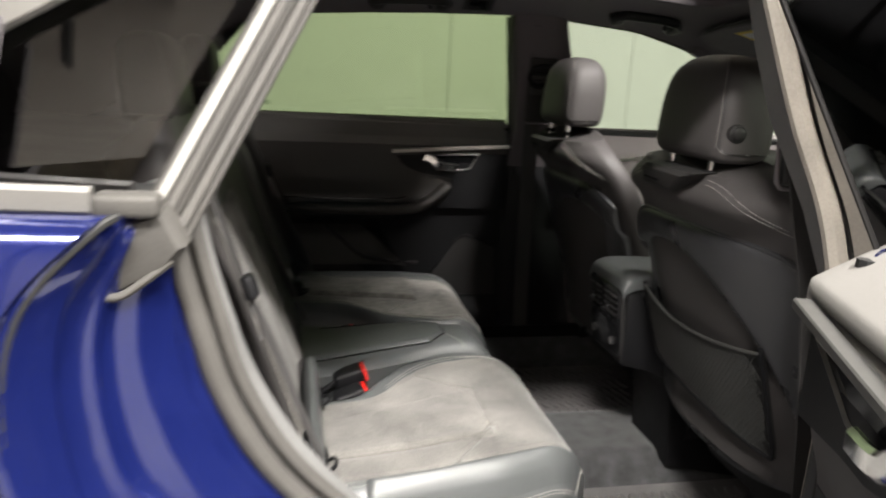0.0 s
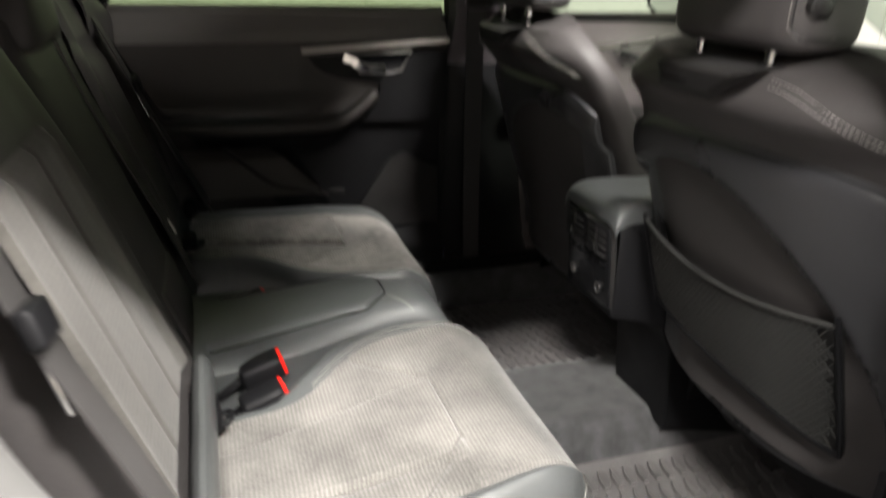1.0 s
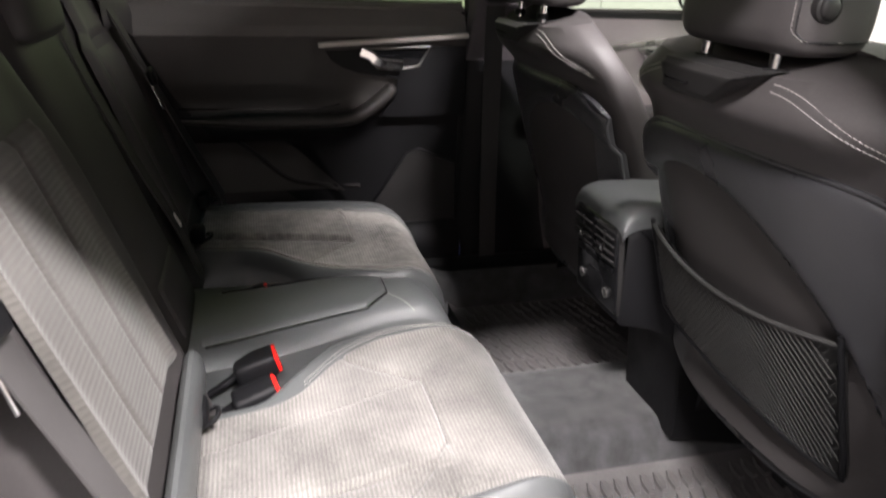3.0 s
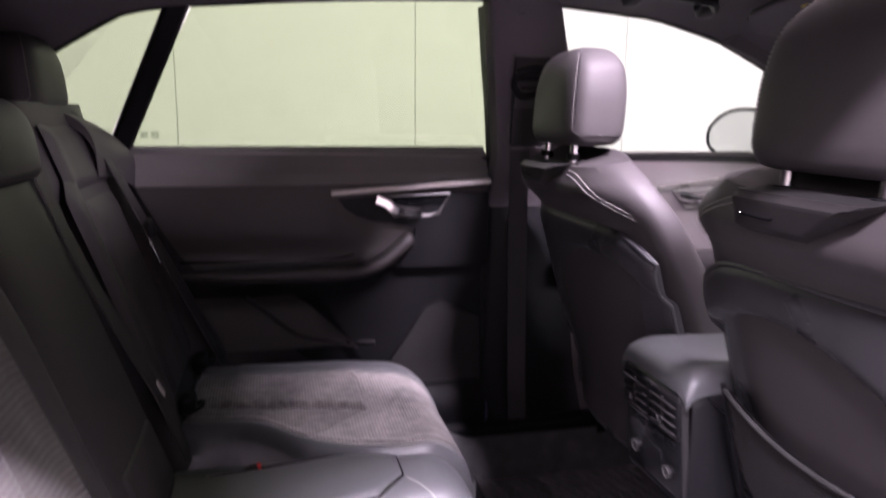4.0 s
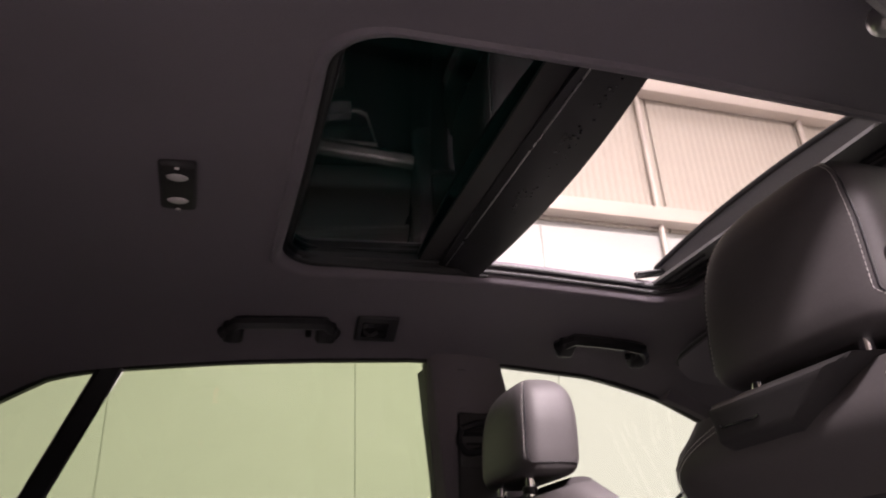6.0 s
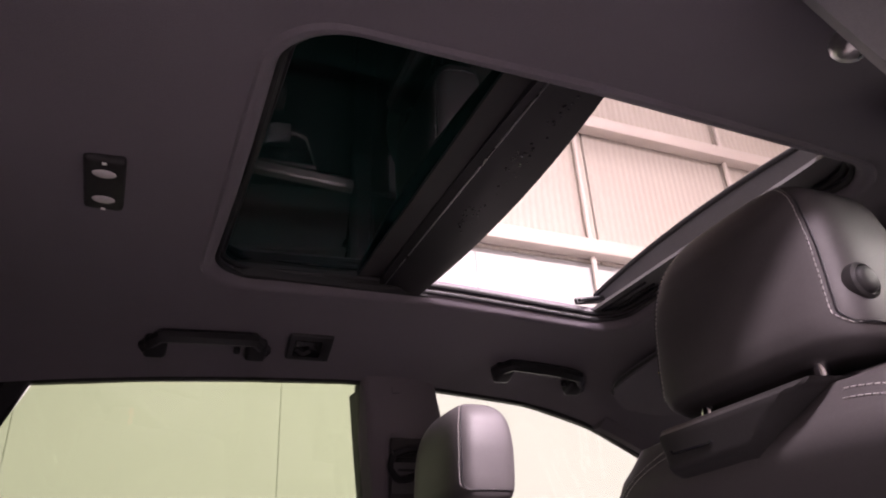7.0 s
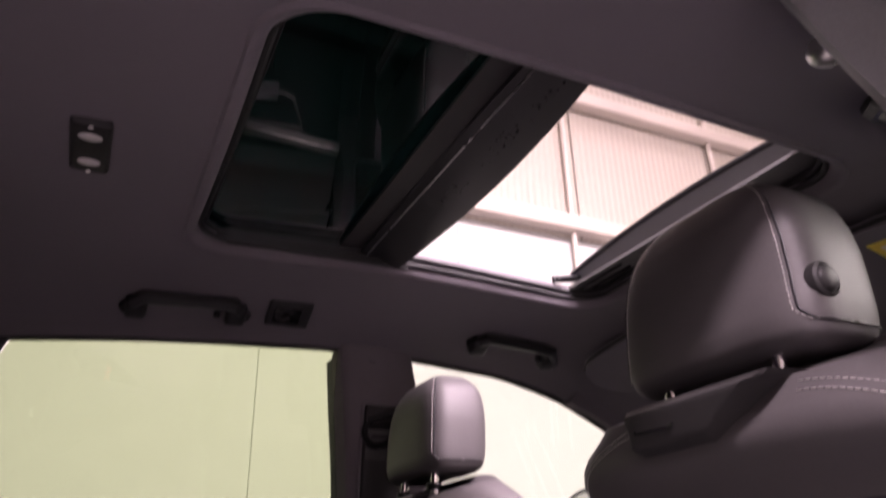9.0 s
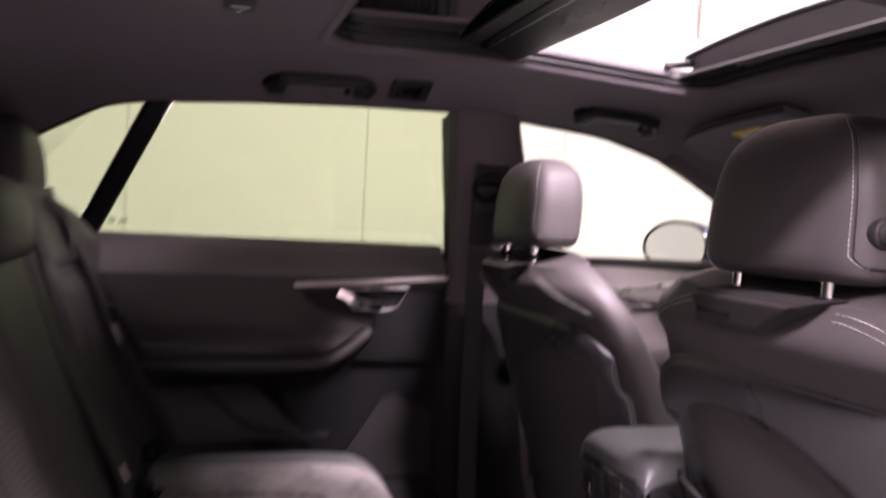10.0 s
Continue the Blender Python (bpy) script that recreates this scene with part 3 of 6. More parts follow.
def quarter(s):
    """Rear side window, its pillar and the panel below."""
    t = thing("quarter_window", "small tinted rear side window behind the door" if s > 0 else "dark rear side window with satin trim beside the open doorway", "car window", kind="structure")
    top = [edge_pt(x, s) for x in (-0.266, -0.36, -0.45, -0.52, -0.58)]
    w = 0.82 if s > 0 else 0.742
    if s < 0:
        part("sill_shelf", sheet(lambda u, v: (-0.39 - 0.72 * u, -0.865 + 0.14 * v, 1.206 + 0.012 * u), 4, 3, (0, 0, -0.01)), SEAL_DARK, t)
    low = [Vector((-0.60, s * w, 1.215)), Vector((-0.42, s * w, 1.207))]
    mid = Vector((-0.405, s * (w - 0.02), 1.235))
    pane("pane", [top[0]] + top[1:] + low + [mid], GLASS_REAR if s > 0 else GLASS_PRIV, t)
    p = thing("rear_pillar_bar", "slanting black bar between door window and quarter window" if s > 0 else "slanting grey pillar flange with rubber door seals", "car pillar", kind="structure")
    a, b = edge_pt(-0.236, s, 0.0) + Vector((0, 0, 0.02)), Vector((-0.400, s * 0.815, 1.19))
    line = [a.lerp(b, k / 10) for k in range(11)]
    if s > 0:
        part("bar", sweep(line, rect(0.046, 0.03, 0.008), up=(0, s, 0.7)), PLASTIC, p)
    else:
        along = (b - a).normalized()
        out = Vector((0, -0.84, -0.54)).normalized()
        side_v = along.cross(out).normalized()
        for off, w, h, m in ((0.010, 0.013, 0.02, SATIN), (0.020, 0.009, 0.028, SEAL), (0.029, 0.010, 0.020, SEAL), (0.039, 0.010, 0.030, SEAL), (0.049, 0.011, 0.024, SEAL)):
            path = [q - side_v * off * (1 if side_v.x < 0 else -1) + out * (0.02 + h / 4) for q in line]
            part("seal_strip", sweep(path, rect(w, h, 0.006), up=out), m, p)
        part("bar", sweep([q - side_v * 0.030 * (1 if side_v.x < 0 else -1) for q in line], rect(0.046, 0.03, 0.006), up=out), SEAL, p)
    if s < 0:
        part("roofline_trim", sweep([edge_pt(x, s, 0.03) + Vector((0, 0, 0.012)) for x in [-0.24 - 0.56 * k / 20 for k in range(21)]], rect(0.014, 0.034, 0.005)), SATIN, p, "satin metal trim along the roofline")
    # inner trim round the quarter window
    part("inner_trim", sheet(lambda u, v: (-0.40 - 0.5 * u, s * (0.70 + 0.10 * v * (1 - 0.3 * u)), 1.02 + 0.20 * v + 0.02 * u), 8, 6, (0, s * 0.03, 0)), PLASTIC_GREY, p)


quarter(1)
quarter(-1)


# ---- car: floor ----
def floor_z(x, y):
    hump = 0.095 * (1 - soft(abs(y - 0.085), 0.105, 0.19))
    rise = 0.10 * (1 - soft(x, 0.20, 0.42))
    sill = 0.11 * soft(abs(y), 0.66, 0.74)
    return 0.345 + hump + rise + sill


def cabin_floor():
    bm = sheet(lambda u, v: (-0.40 + 2.0 * u, -0.80 + 1.6 * v, floor_z(-0.40 + 2.0 * u, -0.80 + 1.6 * v)), 120, 120, (0, 0, -0.05))
    single("floor_carpet", bm, CARPET, "grey worn carpet on the car floor over a centre tunnel", "car carpet", kind="structure")
    for s in (-1, 1):
        bm = sweep([(x, s * 0.80, 0.44) for x in (-0.5, 0.0, 0.5, 1.0, 1.5)], rect(0.12, 0.10, 0.015))
        # the sill in the lit doorway gets a greyer plastic than the shaded far one
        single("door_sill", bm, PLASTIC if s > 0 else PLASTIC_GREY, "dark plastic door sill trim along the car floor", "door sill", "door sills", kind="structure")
        bm = sweep([(x, s * 0.90, 0.36) for x in (-0.2, 0.0, 0.5, 1.0, 1.6)], rect(0.12, 0.22, 0.03))
        single("rocker_panel", bm, PAINT, "metallic blue painted rocker panel below a door", "car body", "rocker panels", kind="structure")
    # closing panels: boot floor and rear, front wall
    single("boot_wall", rbox((-1.05, 0, 0.95), (0.06, 1.5, 0.75), 0.02), PLASTIC_GREY, "dark grey trim closing the boot", "car trim", kind="structure")
    for s in (-1, 1):
        single("boot_side", sheet(lambda u, v: (-0.50 - 0.55 * u, s * (0.72 + 0.06 * v), 0.5 + 0.72 * v), 6, 6, (0, s * 0.02, 0)), PLASTIC_GREY, "dark grey boot side trim", "car trim", "boot trims", kind="structure")
        single("rear_corner_lining", sheet(lambda u, v: (-0.555 + 0.03 * v - 0.40 * u, s * (0.80 - 0.05 * v), 1.16 + (smooth_interp(-0.585 - 0.36 * u, EDGE_Z) - 1.12) * v), 6, 4, (0, s * 0.02, 0)), HEADLINING, "dark fabric lining of a rear roof corner", "car trim", "rear linings", kind="structure")
    single("tailgate_lining", sheet(lambda u, v: (-0.93 - 0.06 * v, -0.78 + 1.56 * u, 1.36 - 0.30 * v), 6, 4, (-0.02, 0, 0)), PLASTIC_GREY, "dark grey tailgate lining", "car trim", kind="structure")
    single("boot_cover", sheet(lambda u, v: (-0.52 - 0.5 * u, -0.66 + 1.32 * v, 1.16 + 0.02 * u), 4, 4, (0, 0, -0.02)), PLASTIC_GREY, "dark grey load cover behind the rear seat", "load cover", kind="structure")


cabin_floor()


def rubber_mat(s, x0, x1, y0, y1):
    t = thing("floor_mat", "grey moulded rubber floor mat with raised angular treads", "floor mat", "rear floor mats")
    def top(u, v):
        x, y = x0 + (x1 - x0) * u, y0 + (y1 - y0) * v
        e = min(u * (x1 - x0), (1 - u) * (x1 - x0), v * abs(y1 - y0), (1 - v) * abs(y1 - y0))
        return (x, y, 0.362 + 0.012 * (1 - soft(e, 0.006, 0.02)) + 0.006 * (1 - soft(x, x0, x0 + 0.04)))
    part("tray", sheet(top, 40, 40, (0, 0, -0.008)), RUBBER, t)
    bm = bmesh.new()
    px, py = 0.0285, 0.0625
    sy = 1 if y1 > y0 else -1
    for j in range(int((abs(y1 - y0) - 0.03) / py)):
        for i in range(int((x1 - x0 - 0.05) / px)):
            x = x0 + 0.040 + px * (i + 0.5 * (j % 2))
            y = y0 + sy * (0.046 + py * j)
            base = [(0.0095, -0.014), (0.0095, 0.012), (0.002, 0.027), (-0.0095, 0.027), (-0.0095, 0.0), (-0.004, -0.013), (0.0, -0.024), (0.007, -0.024)]
            rings = []
            for k, h in ((1.10, 0.3615), (1.04, 0.3665), (0.90, 0.3690), (0.45, 0.3672)):
                rings.append([bm.verts.new((x + a * k, y + sy * b * (1 + (k - 1) * 0.45), h)) for a, b in base])
            for lo, hi in zip(rings, rings[1:]):
                for q in range(8):
                    bm.faces.new((lo[q], lo[(q + 1) % 8], hi[(q + 1) % 8], hi[q]))
            bm.faces.new(rings[-1])
    tagged(part("treads", bm, RUBBER, t, "raised angular treads"), kind="stuff")
    part("fixing_clip", tube([(x0 + 0.02, y0 + sy * 0.085, 0.362), (x0 + 0.02, y0 + sy * 0.085, 0.374)], 0.014, 20, up=(1, 0, 0)), RUBBER, t)
    return t


rubber_mat(-1, 0.380, 0.90, -0.085, -0.60)
rubber_mat(1, 0.405, 0.88, 0.285, 0.715)


# ---- front seats ----
def power(c, e):
    return math.copysign(abs(c) ** e, c)


FS_W = [(0.56, 0.235), (0.66, 0.265), (0.80, 0.280), (0.95, 0.290), (1.03, 0.292), (1.08, 0.290), (1.12, 0.278), (1.15, 0.262), (1.175, 0.236), (1.19, 0.208), (1.203, 0.160)]
FS_WING = [(0.56, 0.06), (0.80, 0.09), (0.92, 0.09), (0.98, 0.07), (1.03, 0.035), (1.07, 0.022), (1.12, 0.012), (1.20, 0.0)]


def seat_rear_x(z):
    return 0.525 - 0.28 * (z - 0.90) if z > 0.72 else 0.575


def shell_x(yl, z):
    """The rear face of a front backrest."""
    w = smooth_interp(z, FS_W, 0.03)
    return seat_rear_x(z) + (0.075 if yl > 0 else 0.030) * min(1.3, abs(yl) / w) ** 2.6


def front_seat(s, yc, dx, dz, label):
    """s: +1 if outboard is towards +y."""
    t = thing("seat", label, "car seat", "front seats")
    P = lambda x, yl, z: (x + dx, yc + s * yl, z + dz)
    rings = []
    zs = [0.652 + 0.543 * k / 40 for k in range(41)]
    for z in zs:
        w = smooth_interp(z, FS_W, 0.02)
        d = 0.115 if z < 1.0 else 0.115 - 0.04 * (z - 1.0) / 0.225
        if z > 1.20:
            d *= 0.8
        wing = smooth_interp(z, FS_WING, 0.03)
        r = []
        for k in range(56):
            a = 2 * math.pi * k / 56
            yl = w * power(math.cos(a), 0.52)
            f = abs(yl) / w
            x = seat_rear_x(z) - 0.032 * math.exp(-((z - 1.150) / 0.034) ** 2) * (1 - f ** 6) + d / 2 + d / 2 * power(math.sin(a), 0.55)
            back = ((0.075 if yl > 0 else 0.030) * (1 - 0.55 * soft(z, 1.09, 1.17))) * f ** 2.6
            front = wing * soft(f, 0.45, 0.95)
            m = (math.sin(a) + 1) / 2
            x += back * (1 - m) + front * m
            r.append(P(x, yl, z + 0.034 * m * soft(z, 0.98, 1.17) * (1 - 0.3 * f ** 4)))
        rings.append(r)
    back = part("backrest", loft(rings), LEATHER, t)
    # hard shell on the rear of the backrest
    def shell(u, v):
        yl = -0.282 + 0.564 * u
        f = abs(yl) / 0.282
        top = 1.100 - 0.052 * f ** 5
        bottom = 0.634 + 0.04 * f ** 3
        z = bottom + (top - bottom) * v
        arc = ((yl + 0.10) / 0.335) ** 2 + (max(0, z - 0.72) / 0.330) ** 2
        deep = 0.020 * (1 - soft(arc, 0.90, 1.0))
        edge = min((1 - f) * 0.282, (1 - v) * (top - bottom))
        x = shell_x(yl, z) - 0.011 + deep + 0.016 * (1 - math.sqrt(max(0.0, 1 - (1 - min(1, edge / 0.030)) ** 2)))
        return P(x, yl, z)
    sh = part("rear_shell", sheet(shell, 70, 60, (0.006, 0, 0)), SHELL, t, "dark plastic rear shell")
    part("shell_rim", tube([Vector(shell(0.004, k / 20)) for k in range(4, 20)] + [Vector(shell(k / 40, 0.996)) for k in range(41)] + [Vector(shell(0.996, 1 - k / 20)) for k in range(1, 17)], 0.0042, 8, up=(1, 0, 0)), SHELL, t)
    # map net
    if s < 0:
        def net_pt(u, v):
            top = 0.905 - 0.02 * math.sin(math.pi * u)
            yl = -0.240 + 0.418 * u
            low = 0.752 - 0.045 * u
            z = low + (top - low) * v
            bulge = 0.012 * math.sin(math.pi * u) * v
            return P(shell_x(yl, z) - 0.016 - bulge, yl, z)
        mesh = bmesh.new()
        count = 42
        for k in range(-14, count):
            for lean in (0.34, -0.34):
                u0, u1 = k / count, k / count + lean
                if lean < 0:
                    u0, u1 = k / count + 0.34, k / count
                pts = []
                for q in range(9):
                    f = q / 8
                    u = u0 + (u1 - u0) * f
                    if 0 <= u <= 1:
                        pts.append(net_pt(u, f))
                if len(pts) > 2:
                    add(mesh, tube(pts, 0.0011, 4, up=(1, 0, 0)))
        net = tagged(part("map_net", mesh, NET, t, "stretched black elastic map net"), kind="stuff")
        part("net_backing", sheet(lambda u, v: Vector(net_pt(u, v)) + Vector((0.008, 0, 0)), 20, 8, (0.001, 0, 0)), SEAL_DARK, t)
        part("net_hem", tube([net_pt(k / 24, 1.0) for k in range(25)], 0.0035, 8, up=(1, 0, 0)), NET, t)
        for u in (0, 1):
            part("net_frame", tube([net_pt(u, k / 8 * 1.06) for k in range(9)], 0.004, 8, up=(1, 0, 0)), PLASTIC, t)
        part("net_frame", tube([net_pt(k / 20, 0) for k in range(21)], 0.004, 8, up=(1, 0, 0)), PLASTIC, t)
    # cover behind the headrest guides, cut slanting at one end
    def cover(u, v, inset=0.0, lift=0.0):
        r = interp(v, [(0.0, -0.015), (0.12, -0.024), (1.0, -0.092)])
        l = interp(v, [(0.0, 0.076), (0.05, 0.083), (0.14, 0.088), (1.0, 0.084)])
        yl = (r + inset + (l - r - 2 * inset) * u) * s
        z = 1.153 + 0.044 * v
        e = min(u * (l - r), (1 - u) * (l - r), v * 0.05, (1 - v) * 0.05)
        return P(seat_rear_x(z) - 0.043 - lift + 0.012 * (1 - soft(e, 0, 0.010)) + 0.22 * max(0, abs(yl) - 0.07) ** 1.5 * 2, yl, z)
    part("guide_cover", sheet(cover, 36, 18, (0.055, 0, 0.004)), PLASTIC_GREY, t, "black plastic cover under the headrest")
    ring = [(0.86, 0.50), (0.84, 0.44), (0.50, 0.42), (0.47, 0.47)]
    part("cover_groove", tube([p for a, b in zip(ring, ring[1:]) for p in [Vector(cover(a[0] + (b[0] - a[0]) * k / 8, a[1] + (b[1] - a[1]) * k / 8)) + Vector((-0.0004, 0, 0)) for k in range(8)]], 0.0013, 6, up=(1, 0, 0)), GLOSS, t)
    # double seams over the shoulders
    def rear_pt(yl, z, off=0.001):
        w = smooth_interp(z, FS_W, 0.02)
        f = min(0.999, abs(yl) / w)
        d = 0.115 if z < 1.0 else 0.115 - 0.04 * (z - 1.0) / 0.225
        c = f ** (1 / 0.52)
        x = seat_rear_x(z) - 0.032 * math.exp(-((z - 1.150) / 0.034) ** 2) * (1 - f ** 6) + d / 2 - d / 2 * (1 - c * c) ** 0.275
        return P(x + (0.075 if yl > 0 else 0.030) * (1 - 0.55 * soft(z, 1.09, 1.17)) * f ** 2.6 - off, yl, z)
    for side in (-1, 1):
        for drop in (0.0, 0.008):
            pts = [rear_pt(side * (0.095 + 0.155 * q / 40), 1.188 - drop - 0.062 * (q / 40) ** 1.6, 0.0012) for q in range(41)]
            part("seam", stitches(pts, 0.006, 0.0042, 0.0006), THREAD, t, "pale stitched seam")
    # headrest on two posts
    HZ = 0.0 if s < 0 else 0.016
    H = lambda x, yl, z: P(x, yl, z + HZ)
    box = (0.427, 0.003, 0.121, 1.216, 1.396, 0.118)
    head = part("headrest", headrest_mesh(H, box), LEATHER, t, "black leather headrest")
    for yl in (-0.066, 0.066):
        part("post", tube([H(0.456, yl, 1.15), H(0.460, yl, 1.25)], 0.0075, 12, up=(0, 1, 0)), CHROME, head, "chrome post")
        part("collar", tube([H(0.456, yl, 1.190), H(0.4565, yl, 1.201)], 0.0125, 14, up=(0, 1, 0)), PLASTIC, head)
    bx, bz = 0.464, 1.268
    dome = [(0.0165, 0.104), (0.0165, 0.118), (0.0155, 0.1235), (0.0130, 0.1255), (0.0122, 0.1240), (0.0118, 0.1240), (0.0112, 0.1265), (0.0085, 0.1285), (0.004, 0.1293)]
    part("button", loft([[H(bx + r * math.cos(2 * math.pi * k / 28), yl, bz + r * math.sin(2 * math.pi * k / 28)) for k in range(28)] for r, yl in dome]), PLASTIC_GREY, head, "round black side button")
    for side in (-1, 1):
        part("headrest_seam", stitches(headrest_seam(H, box, side), 0.0052, 0.0036, 0.0005), THREAD, head, "pale stitched seam")
        part("crease", tube(headrest_seam(H, box, side, 0.82, 0.4), 0.0011, 6, up=(1, 0, 0)), TRIM_BLACK, head)
    # seat cushion
    def cush(u, v):
        yl = -0.265 + 0.53 * v
        x = 0.69 + 0.44 * u
        f = abs(yl) / 0.265
        z = 0.62 + 0.05 * u + 0.05 * soft(f, 0.55, 0.85) - 0.08 * soft(f, 0.88, 1.0) - 0.05 * soft(u, 0.88, 1.0)
        return P(x, yl, z)
    part("cushion", sheet(cush, 24, 30, (0, 0, -0.09)), PLASTIC, t)
    part("base", rbox(P(0.97, 0, 0.49), (0.30, 0.40, 0.09), 0.02), PLASTIC, t)
    for yl in (-0.19, 0.19):
        part("seat_rail", rbox(P(1.02, yl, 0.40), (0.34, 0.045, 0.09), 0.006), PLASTIC_GREY, t, "steel seat rail")
    return t


# height, width and depth of a headrest, each as a share of the whole
HEAD_Y = [(0.0, 0.80), (0.012, 0.90), (0.04, 0.965), (0.10, 0.995), (0.2, 1.0), (0.36, 0.99), (0.5, 0.975), (0.62, 0.94), (0.743, 0.885), (0.80, 0.84), (0.855, 0.77), (0.935, 0.624), (0.97, 0.49), (0.99, 0.33), (1.0, 0.18)]
HEAD_X = [(0.0, 0.55), (0.02, 0.76), (0.06, 0.90), (0.14, 0.98), (0.25, 1.0), (0.5, 1.0), (0.65, 0.975), (0.76, 0.92), (0.85, 0.82), (0.91, 0.71), (0.96, 0.55), (0.985, 0.38), (1.0, 0.18)]


def head_ring(P, box, f, angles):
    """Points of a headrest at the share f of its height."""
    xr, y0, hw, zb, zt, deep = box
    a, b = deep / 2 * interp(f, HEAD_X), hw * interp(f, HEAD_Y)
    xc = xr + deep / 2 + 0.012 * f
    return [P(xc + a * power(math.sin(t), 0.52), y0 + b * power(math.cos(t), 0.42), zb + (zt - zb) * f) for t in angles]


def headrest_mesh(P, box):
    fs = [0.5 - 0.5 * math.cos(math.pi * k / 44) for k in range(45)]
    ts = [2 * math.pi * (i + 0.5) / 64 for i in range(64)]
    bm = loft([head_ring(P, box, f, ts) for f in fs])
    for _ in range(2):
        bmesh.ops.smooth_vert(bm, verts=bm.verts, factor=0.35, use_axis_x=True, use_axis_y=True, use_axis_z=True)
    return bm


def headrest_seam(P, box, side, k0=0.86, lift=1.0):
    """A line round the side panel of a headrest: down its rear edge and forward along its lower edge."""
    pts = []
    for k in range(50):
        u = k / 49
        f = 0.955 - (0.955 - 0.10) * min(1, u / 0.72)
        g = -k0 + (k0 + 0.80) * soft(u, 0.66, 1.0)
        t = math.asin(power(g, 1 / 0.52))
        t = t if side > 0 else math.pi - t
        p = Vector(head_ring(P, box, f, [t])[0])
        c = Vector(P(box[0] + box[5] / 2, box[1], p.z))
        c.z = p.z
        pts.append(p + (p - c).normalized() * 0.0007 * lift)
    return pts


front_seat(-1, -0.370, 0.0, 0.0, "black leather front seat with net pocket on dark rear shell")
front_seat(1, 0.370, 0.020, -0.014, "black leather front seat with pale stitching beside the far door")

# ---- rear seats ----
SUEDE_IN = [(-0.21, -0.245), (-0.10, -0.225), (-0.06, -0.203), (-0.02, -0.145), (0.02, -0.102), (0.08, -0.068), (0.17, -0.048), (0.245, -0.070), (0.33, -0.085)]
SUEDE_OUT = [(-0.21, -0.515), (0.0, -0.497), (0.222, -0.448), (0.33, -0.42)]
CUSH_IN = [(-0.22, -0.215), (-0.11, -0.195), (-0.06, -0.135), (0.0, -0.062), (0.10, -0.022), (0.19, -0.020), (0.265, -0.05), (0.302, -0.11)]
CUSH_OUT = [(-0.22, -0.55), (-0.14, -0.565), (0.10, -0.535), (0.22, -0.492), (0.27, -0.455), (0.302, -0.40)]
HEX = [[(-0.19, -0.314), (0.0, -0.255), (0.118, -0.214), (0.122, -0.30), (0.118, -0.371), (0.093, -0.406), (0.0, -0.424), (-0.19, -0.447)],
       [(0.118, -0.214), (0.052, -0.158), (0.01, -0.12)], [(0.093, -0.406), (0.04, -0.472), (0.02, -0.50)]]


def cushion_z(x, y, out_line, raised):
    """The top of an outer rear cushion, on the near side; a raised one has a high outer bolster."""
    yo, yi = smooth_interp(x, CUSH_OUT, 0.02), smooth_interp(x, CUSH_IN, 0.02)
    so, si = smooth_interp(x, out_line, 0.02), smooth_interp(x, SUEDE_IN, 0.02)
    z = 0.690 + 0.012 * soft(x, -0.2, 0.15)
    z += 0.018 * soft(y, si - 0.03, si + 0.05)
    if y < so:
        f = min(1, (so - y) / max(0.02, so - yo))
        z += 0.010 * math.sin(math.pi * min(1, f * 1.2)) - 0.040 * f ** 5 if raised else -0.056 * f ** 2.1
    g = max(0.0, min(1.0, (y - (yi - 0.035)) / 0.035))
    z -= 0.030 * g ** 2.5
    nose = max(0.0, x - 0.188) / 0.115
    z -= 0.15 * (1 - math.sqrt(max(0.0, 1 - min(1, nose) ** 2)))
    return z


